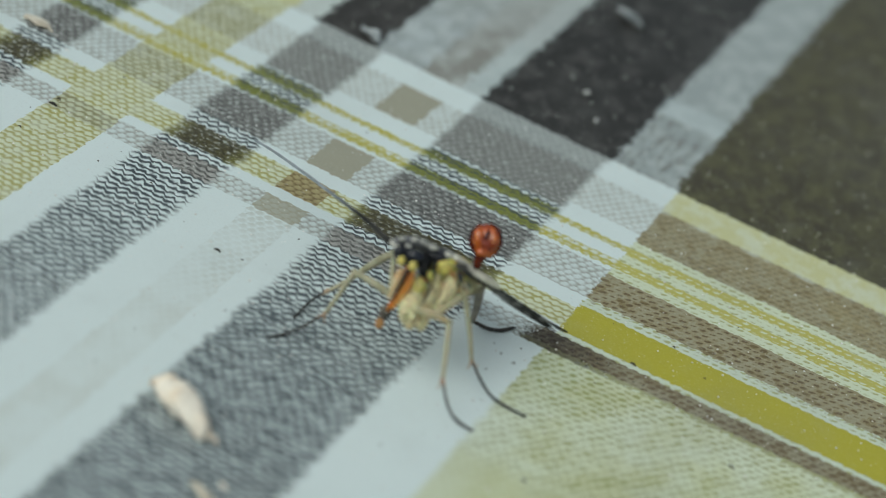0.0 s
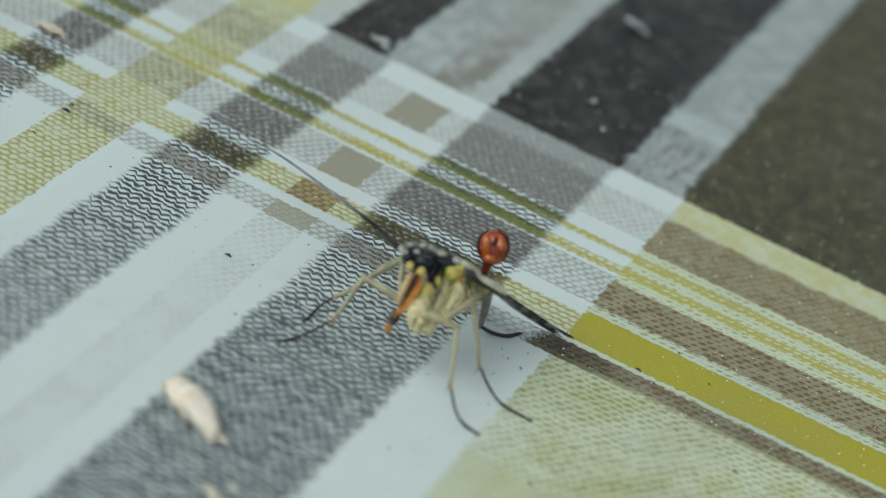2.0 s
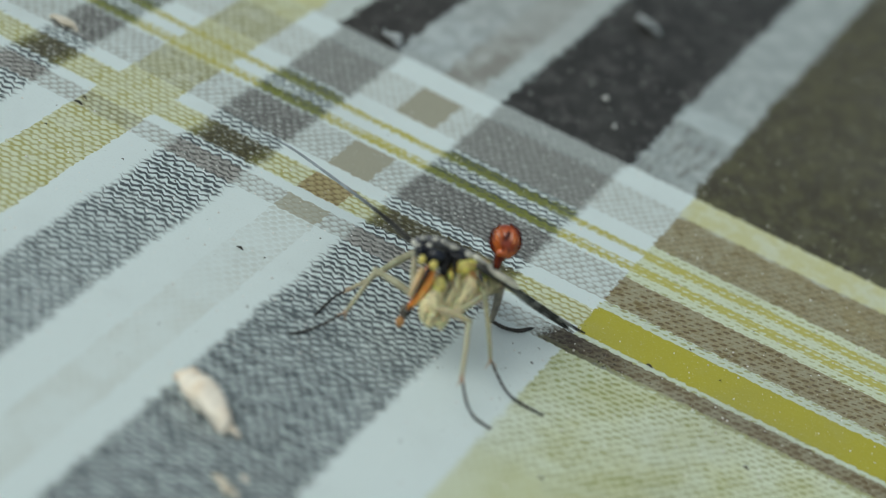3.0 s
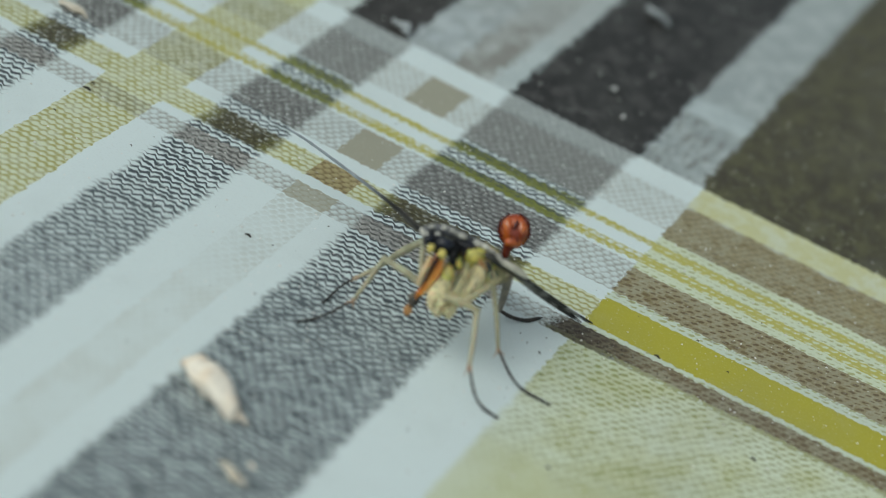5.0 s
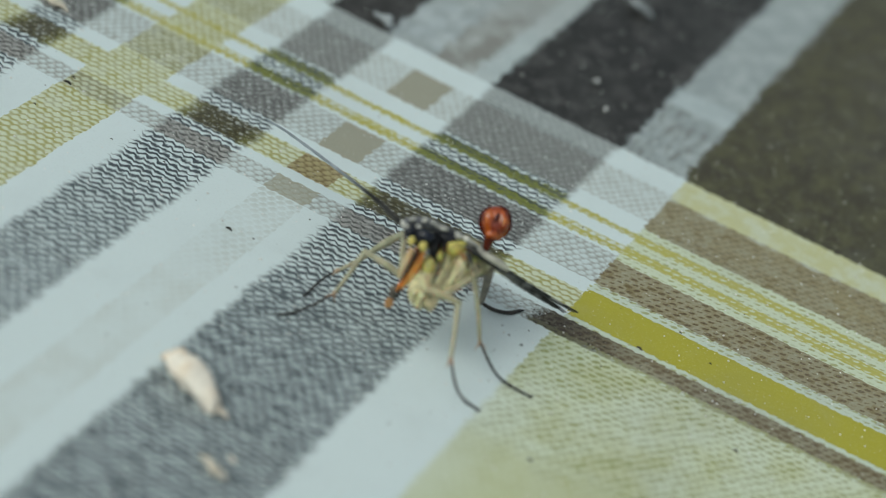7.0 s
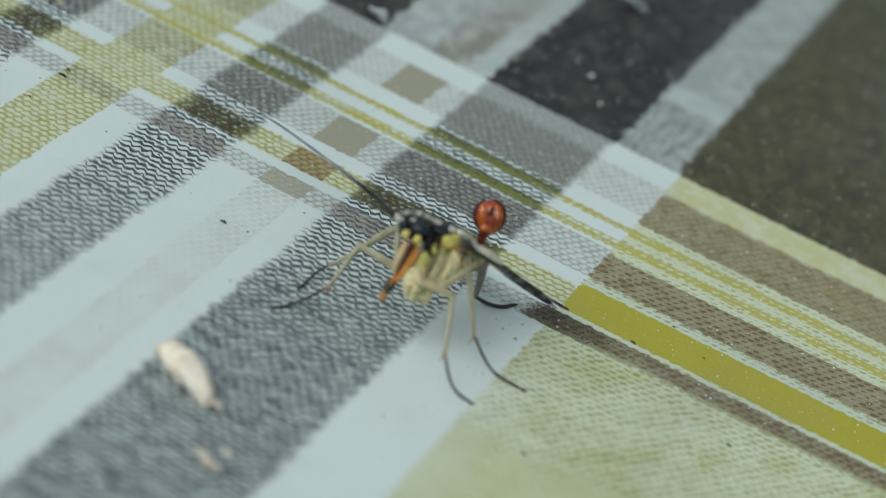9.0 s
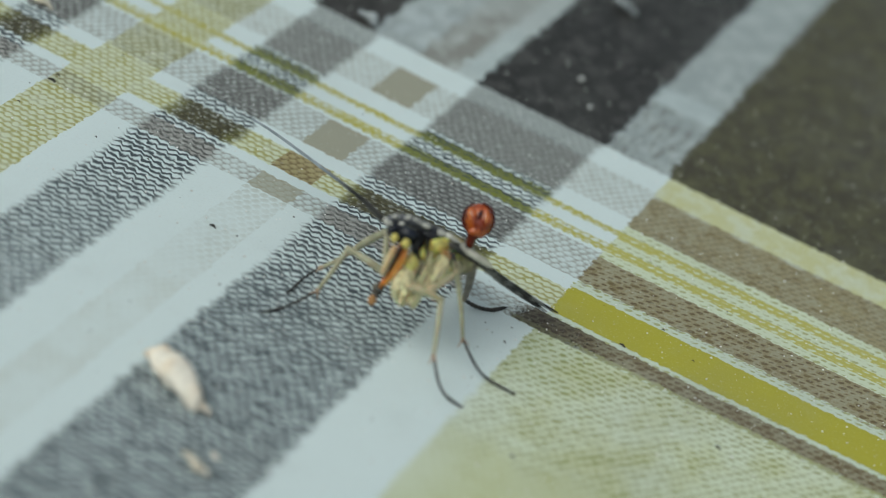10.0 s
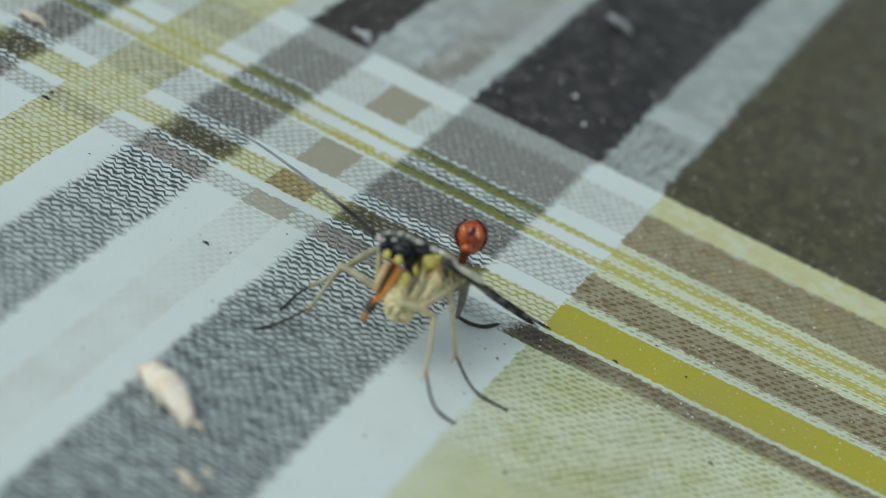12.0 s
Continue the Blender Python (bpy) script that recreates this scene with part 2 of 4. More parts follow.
    spill = m("MULTIPLY", m("SUBTRACT", is_ink, inner), m("MULTIPLY", m("COMPARE", vi, -0.58, 1.0), k.smooth(m("ADD", speck, streak), -0.28, 0.22)))
    ink = k.mix(m("MULTIPLY", spill, 0.65), ink, (0.29, 0.29, 0.045))
    # pale threads show through the closed blocks
    thread = m("MULTIPLY", closed, k.smooth(m("MULTIPLY_ADD", speck, 1.2, m("MULTIPLY_ADD", net, 0.12, streak)), 0.06, 0.30))
    ink = k.mix(m("MULTIPLY", thread, m("MULTIPLY_ADD", k.smooth(u0, -6.0, -10.0), 0.2, 0.42)), ink, (0.60, 0.64, 0.63))
    ink = k.mix(m("MULTIPLY", closed, m("MULTIPLY", k.smooth(slant, 0.25, 1.0), 0.6)), ink, k.mix(0.6, ink, (0.012, 0.012, 0.012)))
    # uneven ink
    worn = k.noise(uv, 1.3, 3.0, 0.65)
    ink = k.mix(m("MULTIPLY", k.smooth(worn, 0.45, 0.85), 0.25), ink, GREY)
    plaid = k.mix(is_tan, k.mix(is_ink, plain, ink), tan)
    # the two gold threads lie closed over the rows
    gold = m("ADD", m("COMPARE", vi, 5.38, 0.24), m("COMPARE", vi, 7.27, 0.24))
    plaid = k.mix(m("MULTIPLY", gold, m("MULTIPLY_ADD", mesh, -0.35, 0.85)), plaid, k.mix(is_ink, GOLD, MOSS))
    # bands on the green ground
    band = k.ramp(v, [(V0, (0.50, 0.53, 0.28)), (-13.2, GREEN), (-3.75, (0.215, 0.177, 0.103)), (-2.3, SHEER), (-1.9, OLIVE), (0.85, SHEER), (1.4, BROWN), (4.35, GAP), (5.0, THREAD), (5.8, GAP),
                      (6.5, THREAD), (7.3, GAP), (8.2, (0.31, 0.268, 0.158)), (12.0, CREAM), (14.7, OLIVE_DARK)], V0, V1)
    dash = k.ramp(v, [(V0, (0.58, 0.62, 0.38)), (-13.2, (0.68, 0.75, 0.66)), (-3.75, UMBER), (-2.3, GREEN), (-1.9, OLIVE), (0.85, GREEN), (1.4, UMBER), (4.35, GREEN), (5.0, GAP), (5.8, GREEN),
                      (6.5, GAP), (7.3, GREEN), (8.2, (0.19, 0.155, 0.09)), (12.0, CREAM), (14.7, OLIVE_DARK)], V0, V1)
    dashes = m("MAXIMUM", m("MULTIPLY", k.smooth(slant, 0.05, 0.95), 0.9), m("MULTIPLY", k.smooth(net, 0.7, 1.5), 0.35))
    browns = m("ADD", m("COMPARE", v, 2.9, 1.45), m("ADD", m("COMPARE", v, 10.1, 1.85), m("COMPARE", v, -3.0, 0.7)))
    dashes = k.mix(browns, dashes, m("MULTIPLY", k.smooth(tight, 0.0, 0.9), 0.85))
    ground = k.mix(dashes, band, dash)
    ground = k.mix(m("MULTIPLY", browns, m("MULTIPLY", k.smooth(m("MULTIPLY_ADD", odd, 2.2, tight), -0.6, -2.0), 0.6)), ground, (0.365, 0.355, 0.26))
    fleck = m("MULTIPLY", browns, k.smooth(m("ADD", speck, streak), 0.08, 0.28))
    ground = k.mix(m("MULTIPLY", fleck, 0.45), ground, (0.45, 0.46, 0.37))
    fleck = m("MULTIPLY", m("ADD", m("COMPARE", v, 2.9, 1.45), m("COMPARE", v, 10.1, 1.85)), k.smooth(m("MULTIPLY_ADD", odd, 0.3, m("SUBTRACT", fine, streak)), 0.08, 0.30))
    ground = k.mix(m("MULTIPLY", fleck, 0.55), ground, (0.185, 0.142, 0.055))
    # the open green weave below the bands
    tone = k.smooth(k.noise(uv, 0.30, 4.0, 0.65), 0.34, 0.62)
    dotted = m("SUBTRACT", m("MULTIPLY_ADD", saw, 0.6, m("MULTIPLY", fine, 1.2)), m("MULTIPLY", slant, 0.6))
    meadow = k.mix(k.smooth(dotted, -1.25, 0.75), k.mix(tone, (0.29, 0.31, 0.10), (0.36, 0.38, 0.18)), k.mix(tone, (0.59, 0.62, 0.40), (0.67, 0.73, 0.58)))
    meadow = k.mix(k.smooth(m("ADD", v, m("MULTIPLY", drift, 3.0)), -12.6, -14.2), meadow, k.mix(m("MULTIPLY", mesh, 0.5), k.mix(tone, (0.48, 0.50, 0.24), (0.56, 0.59, 0.36)), (0.61, 0.66, 0.49)))
    meadow = k.mix(m("MULTIPLY", m("MULTIPLY", k.smooth(u, 11.0, 7.6), k.smooth(v, -7.0, -11.0)), 0.25), meadow, W)
    ground = k.mix(m("LESS_THAN", v, -3.75), ground, meadow)
    # the closed blocks beyond the bands
    blocks = k.ramp(m("MULTIPLY_ADD", m("ADD", speck, fine), 0.9, m("MULTIPLY_ADD", m("SUBTRACT", jit.outputs["Value"], 0.5), 0.22, u)), [(U0, W), (-24.3, CHARCOAL), (-21.6, W), (-19.3, CREAM), (-16.1, (0.56, 0.62, 0.61)), (-14.4, (0.026, 0.023, 0.021)), (-10.8, (0.42, 0.47, 0.49)), (-7.9, (0.26, 0.255, 0.235)),
                        (-5.6, (0.46, 0.52, 0.53)), (-4.4, CHARCOAL), (3.57, MIST), (7.3, OLIVE_DARK), (30, W), (38, CHARCOAL), (42, W)], U0, U1)
    blotch = k.noise(uv, 0.75, 4.0, 0.62)
    is_mist = k.ramp(u, [(U0, no), (-10.8, yes), (-4.4, no), (3.57, yes), (7.3, no)], U0, U1)
    blocks = k.mix(m("MULTIPLY", k.smooth(blotch, 0.48, 0.68), 0.19), blocks, (0.30, 0.285, 0.28))
    blocks = k.mix(m("MULTIPLY", is_mist, m("MULTIPLY", k.smooth(blotch, 0.40, 0.68), 0.45)), blocks, (0.62, 0.69, 0.69))
    fog = m("MULTIPLY", k.ramp(u, [(U0, no), (-10.8, yes), (-4.4, no)], U0, U1), k.smooth(m("MULTIPLY_ADD", drift, 3.0, v), 20.0, 24.5))
    blocks = k.mix(m("MULTIPLY", fog, 0.6), blocks, (0.40, 0.43, 0.43))
    patchy = k.smooth(k.noise(uv, 0.9, 3.0, 0.6), 0.42, 0.60)
    blocks = k.mix(m("MULTIPLY", k.ramp(u, [(U0, no), (-10.8, yes), (-7.9, no)], U0, U1), m("MULTIPLY", patchy, 0.45)), blocks, (0.24, 0.26, 0.26))
    pale_edge = m("MULTIPLY", m("COMPARE", m("MULTIPLY_ADD", drift, 1.5, v), 23.0, 1.1), m("COMPARE", u, 5.4, 1.9))
    blocks = k.mix(m("MULTIPLY", pale_edge, 0.5), blocks, (0.52, 0.60, 0.62))
    ladder = m("MULTIPLY", m("COMPARE", v, 18.3, 3.5), m("COMPARE", u, 5.4, 1.5))
    blocks = k.mix(m("MULTIPLY", ladder, m("MULTIPLY", k.smooth(k.noise(k.join(m("MULTIPLY", u0, 2.6), m("MULTIPLY", v0, 0.6)), 0.9, 4.0, 0.65), 0.46, 0.62), 0.65)), blocks, (0.15, 0.15, 0.13))
    ground = k.mix(m("MULTIPLY", m("COMPARE", v, 13.3, 1.3), m("MULTIPLY", k.smooth(blotch, 0.42, 0.62), 0.5)), ground, (0.68, 0.74, 0.66))
    far = m("GREATER_THAN", v, 14.8)
    leaf = k.noise(uv, 0.85, 5.0, 0.78)
    field = k.mix(k.smooth(leaf, 0.40, 0.62), (0.048, 0.041, 0.025), (0.104, 0.098, 0.048))
    field = k.mix(m("MULTIPLY", k.smooth(drift, -0.15, 0.2), 0.4), field, OLIVE_DARK)
    ground = k.mix(m("GREATER_THAN", v, 14.7), ground, field)
    left = k.mix(far, plaid, blocks)
    # right wing tip's shadow painted in, darkest where the lower brown band begins
    near = k.smooth(u, 12.5, 8.0)
    low_band = m("COMPARE", v, -3.0, 0.8)
    ground = k.mix(m("MULTIPLY", m("MULTIPLY", near, low_band), m("MULTIPLY_ADD", k.smooth(slant, -0.6, 0.5), 0.22, 0.75)), ground, (0.050, 0.036, 0.025))
    # green stain below it, deepened in colour for the wing's shade
    ground = k.mix(m("MULTIPLY", m("MULTIPLY", k.smooth(m("MULTIPLY_ADD", drift, 3.0, u), 12.5, 8.0), m("MULTIPLY", m("LESS_THAN", v, -3.75), k.smooth(m("MULTIPLY_ADD", drift, 4.0, v), -10.5, -5.0))), m("MULTIPLY_ADD", k.smooth(slant, -0.7, 0.4), 0.34, 0.20)), ground, (0.23, 0.27, 0.045))
    # the shadowed start of that band reaches further left, with a ragged edge
    ragged = m("MULTIPLY_ADD", low_band, m("MULTIPLY_ADD", m("ADD", drift, speck), 2.4, 1.3), m("MULTIPLY_ADD", speck, 0.3, u))
    spread = m("MULTIPLY_ADD", low_band, 0.5, m("MULTIPLY_ADD", k.smooth(v, -6.0, -11.0), 0.22, 0.05))
    right = k.smooth(ragged, m("SUBTRACT", 7.6, spread), m("ADD", 7.6, spread))
    colour = k.mix(right, left, ground)
    # wear, dust and soiling
    soil = k.noise(vec, 90.0, 4.0, 0.6)
    colour = k.mix(m("MULTIPLY", k.smooth(soil, 0.45, 0.8), 0.20), colour, (0.22, 0.22, 0.21))
    stain = k.smooth(k.noise(vec, 260.0, 4.0, 0.65), 0.48, 0.68)
    colour = k.mix(m("MULTIPLY", m("MULTIPLY", stain, right), m("MULTIPLY", m("COMPARE", v, 10.1, 2.0), 0.4)), colour, (0.36, 0.31, 0.16))
    film = k.noise(vec, 420.0, 3.0, 0.6)
    colour = k.mix(m("MULTIPLY", k.smooth(film, 0.52, 0.80), 0.09), colour, (0.55, 0.57, 0.55))
    grit = k.noise(vec, 4200.0, 2.0, 0.6)
    colour = k.mix(m("MULTIPLY", k.smooth(grit, 0.62, 0.72), 0.24), colour, (0.65, 0.65, 0.62))
    # sparkle put into the colour as pale specks, with dark dust specks between
    glint = k.noise(vec, 9500.0, 2.0, 0.6)
    colour = k.mix(m("MULTIPLY", k.smooth(glint, 0.58, 0.68), 0.10), colour, (0.75, 0.75, 0.72))
    colour = k.mix(m("MULTIPLY", k.smooth(glint, 0.44, 0.32), 0.08), colour, (0.10, 0.10, 0.09))
    k.set(Base_Color=colour, Roughness=m("MULTIPLY_ADD", film, 0.25, 0.25), Specular_IOR_Level=0.25)
    k.bump(m("ADD", grit, m("MULTIPLY", film, 2.0)), 0.14, 0.00006)
    return k.mat


def mottled(name, a, b, scale, rough=0.5, lo=0.4, hi=0.6, bump=0.3, spec=0.5, detail=3.0, soft=0.0, alpha=1.0):
    """A surface of two colours in soft patches, with a fine grain."""
    k = Nodes(name)
    vec = k.coords()
    n = k.noise(vec, scale, detail)
    g = k.noise(vec, scale * 6, 2.0)
    colour = k.mix(k.smooth(n, lo, hi), a, b)
    colour = k.mix(k.math("MULTIPLY", k.smooth(g, 0.35, 0.75), 0.25), colour, tuple(c * 0.55 for c in a))
    k.set(Base_Color=colour, Roughness=rough, Specular_IOR_Level=spec)
    if soft:
        k.set(Subsurface_Weight=soft, Subsurface_Scale=0.0006)
    if alpha < 1:
        k.set(Alpha=alpha)
    k.bump(k.math("ADD", n, g), bump, 0.00006)
    return k.mat


CLOTH = oilcloth()
TABLE = mottled("table_wood", (0.25, 0.16, 0.09), (0.18, 0.11, 0.06), 30.0, 0.6)
STRAW = mottled("pale_straw_cuticle", (0.86, 0.77, 0.47), (0.46, 0.38, 0.19), 5200.0, 0.45, 0.44, 0.70, bump=0.8, soft=0.25)
LEMON = mottled("yellow_cuticle", (0.70, 0.62, 0.15), (0.40, 0.33, 0.10), 4200.0, 0.4, soft=0.3)
YOLK = mottled("bright_yellow_cuticle", (0.64, 0.54, 0.14), (0.54, 0.46, 0.18), 1300.0, 0.4)
BLACK = mottled("black_cuticle", (0.005, 0.005, 0.006), (0.014, 0.014, 0.016), 2400.0, 0.30, spec=0.22, bump=0.6)
EYE = mottled("compound_eye", (0.005, 0.006, 0.012), (0.012, 0.016, 0.03), 2500.0, 0.12, spec=0.45)
ORANGE = mottled("orange_cuticle", (0.72, 0.19, 0.02), (0.74, 0.31, 0.06), 1400.0, 0.35)
RED = mottled("red_brown_cuticle", (0.46, 0.085, 0.014), (0.24, 0.03, 0.008), 1300.0, 0.14, spec=0.8)
LEG = mottled("pale_leg", (0.33, 0.32, 0.21), (0.45, 0.435, 0.30), 1500.0, 0.45, soft=0.12)
FEMUR = mottled("straw_femur", (0.50, 0.45, 0.28), (0.60, 0.54, 0.36), 1700.0, 0.45, soft=0.3)
TARSUS = mottled("dark_tarsus", (0.018, 0.017, 0.016), (0.045, 0.037, 0.03), 2000.0, 0.5)
GREYLEG = mottled("grey_leg", (0.14, 0.12, 0.10), (0.22, 0.19, 0.15), 1500.0, 0.5)
WINGMAT = mottled("smoky_wing", (0.022, 0.022, 0.025), (0.26, 0.26, 0.255), 700.0, 0.3, 0.40, 0.60, alpha=0.22)
VEIN = mottled("dark_vein", (0.016, 0.016, 0.018), (0.36, 0.36, 0.35), 750.0, 0.4, 0.42, 0.62)
BEAD = mottled("whitish_spot", (0.74, 0.72, 0.65), (0.46, 0.45, 0.41), 1500.0, 0.4)
DUN = mottled("dun_cuticle", (0.13, 0.12, 0.105), (0.03, 0.03, 0.03), 1300.0, 0.5)


def outward_vein():
    """Dark at the wing's root, blue-grey and thin towards its tip."""
    k = Nodes("pale_vein")
    vec = k.coords()
    x = k.split(vec)[0]
    n = k.noise(vec, 900.0, 3.0)
    dark = k.mix(k.smooth(n, 0.4, 0.6), (0.010, 0.009, 0.009), (0.035, 0.033, 0.030))
    pale = k.mix(k.smooth(n, 0.35, 0.65), (0.22, 0.25, 0.28), (0.36, 0.40, 0.44))
    k.bump(n, 0.3, 0.00006)
    return k.set(Base_Color=k.mix(k.smooth(x, -0.0022, -0.0048), dark, pale), Roughness=0.5, Specular_IOR_Level=0.3)


PALEVEIN = outward_vein()
NAVY = mottled("blue_black_cuticle", (0.005, 0.006, 0.011), (0.018, 0.020, 0.030), 2400.0, 0.28, spec=0.25, bump=0.6)
FAWN = mottled("fawn_cuticle", (0.62, 0.44, 0.22), (0.74, 0.60, 0.38), 1500.0, 0.4, soft=0.2)
AMBERLEG = mottled("bright_orange_cuticle", (0.80, 0.29, 0.045), (0.80, 0.42, 0.12), 1500.0, 0.35, soft=0.2)
RUST = mottled("rust_cuticle", (0.36, 0.13, 0.035), (0.46, 0.24, 0.09), 1600.0, 0.45)
PALELEMON = mottled("pale_yellow_cuticle", (0.72, 0.66, 0.18), (0.52, 0.46, 0.18), 4200.0, 0.42, soft=0.3)
ASH = mottled("ash_grey_cuticle", (0.06, 0.063, 0.07), (0.17, 0.175, 0.19), 1400.0, 0.5)
SHIN = mottled("reddish_joint", (0.40, 0.25, 0.16), (0.44, 0.34, 0.24), 1600.0, 0.45)
KHAKI = mottled("khaki_cuticle", (0.33, 0.30, 0.17), (0.22, 0.19, 0.12), 1500.0, 0.45)
HIDE = mottled("pale_wing_root", (0.74, 0.70, 0.61), (0.50, 0.47, 0.41), 1300.0, 0.45)
AMBER = mottled("amber_cuticle", (0.50, 0.105, 0.014), (0.24, 0.030, 0.006), 1900.0, 0.10, spec=0.9, soft=0.2)
MAROON = mottled("maroon_cuticle", (0.06, 0.008, 0.005), (0.11, 0.016, 0.008), 1200.0, 0.2)
HUSK = mottled("dry_husk", (0.86, 0.72, 0.57), (0.93, 0.86, 0.76), 500.0, 0.7)
CHAFF = mottled("dull_chaff", (0.62, 0.55, 0.44), (0.74, 0.70, 0.62), 700.0, 0.7)
GRAIN = mottled("dusty_grain", (0.46, 0.49, 0.51), (0.30, 0.33, 0.35), 900.0, 0.6)
GRIT = mottled("pale_grit", (0.93, 0.93, 0.92), (0.80, 0.79, 0.76), 900.0, 0.4)
DIRT = mottled("dark_grit", (0.03, 0.027, 0.022), (0.07, 0.06, 0.045), 900.0, 0.8)


# ---- mesh helpers ----
def part(name, bm, material, parent=None, label=""):
    """Links a bmesh as one smooth mesh object, under a thing if one is given."""
    me = bpy.data.meshes.new(name)
    bmesh.ops.recalc_face_normals(bm, faces=bm.faces)
    bm.to_mesh(me)
    bm.free()
    for f in me.polygons:
        f.use_smooth = True
    me.materials.append(material)
    ob = new(name, me)
    ob.parent = parent
    if label:
        ob["label"] = label
    return ob


def spline(points, n):
    """n points along a smooth curve through points."""
    P = [Vector(p) for p in points]
    P = [P[0] * 2 - P[1]] + P + [P[-1] * 2 - P[-2]]
    out = []
    for i in range(n):
        t = i / (n - 1) * (len(P) - 3)
        j = min(int(t), len(P) - 4)
        f = t - j
        a, b, c, d = P[j:j + 4]
        out.append(0.5 * (2 * b + (c - a) * f + (2 * a - 5 * b + 4 * c - d) * f * f + (3 * b - a - 3 * c + d) * f ** 3))
    return out


def tube(bm, points, radii, sides=10, flat=1.0):
    """A closed tapered tube along points (mm)."""
    P = [Vector(p) for p in points]
    rings = []
    side = None
    for i, p in enumerate(P):
        way = (P[min(i + 1, len(P) - 1)] - P[max(i - 1, 0)]).normalized()
        if side is None:
            side = way.orthogonal().normalized()
        side = (side - way * side.dot(way)).normalized()
        other = way.cross(side)
        r = radii[i]
        rings.append([bm.verts.new((p + (side * math.cos(2 * math.pi * s / sides) + other * math.sin(2 * math.pi * s / sides) * flat) * r) * MM)
                      for s in range(sides)])
    for a, b in zip(rings, rings[1:]):
        for s in range(sides):
            bm.faces.new((a[s], a[(s + 1) % sides], b[(s + 1) % sides], b[s]))
    bm.faces.new(rings[0])
    bm.faces.new(rings[-1])
    return bm


def limb(points, radii, n=16, sides=10, wobble=0.0):
    path = spline(points, n)
    keys = np.linspace(0, 1, len(radii))
    rr = [float(np.interp(i / (n - 1), keys, radii)) * (1 + wobble * math.sin(i * 2.4)) for i in range(n)]
    return tube(bmesh.new(), path, rr, sides)


def egg(centre, along, radii, lumps=0.0, bm=None, segments=20):
    """An ellipsoid whose first axis points along; radii in mm."""
    bm = bm or bmesh.new()
    turn = Vector(along).to_track_quat("X", "Z").to_matrix().to_4x4()
    m = Matrix.Translation(Vector(centre) * MM) @ turn @ Matrix.Diagonal((*[r * MM for r in radii], 1.0))
    made = bmesh.ops.create_uvsphere(bm, u_segments=segments, v_segments=segments // 2 + 2, radius=1.0, matrix=m)
    if lumps:
        for v in made["verts"]:
            d = v.co - Vector(centre) * MM
            v.co += d * lumps * noise.noise(v.co * 1400)
    return bm


# ---- table and cloth ----
def slab(name, lx, ly, top, thick, material):
    bm = bmesh.new()
    bmesh.ops.create_cube(bm, size=1.0, matrix=Matrix.Translation((0, 0, top - thick / 2)) @ Matrix.Diagonal((lx, ly, thick, 1)))
    bmesh.ops.bevel(bm, geom=bm.edges[:], offset=thick * 0.3, segments=2, affect="EDGES")
    ob = part(name, bm, material)
    for f in ob.data.polygons:
        f.use_smooth = False
    return ob


cloth = tagged(slab("tablecloth", 1.5, 1.1, 0.0, 0.0008, CLOTH),
               "glossy oilcloth tablecloth printed with grey, white and olive plaid", "tablecloth")
tagged(slab("table_top", 1.46, 1.06, -0.0009, 0.025, TABLE), "plain brown wooden table top under the cloth", "table", kind="structure")


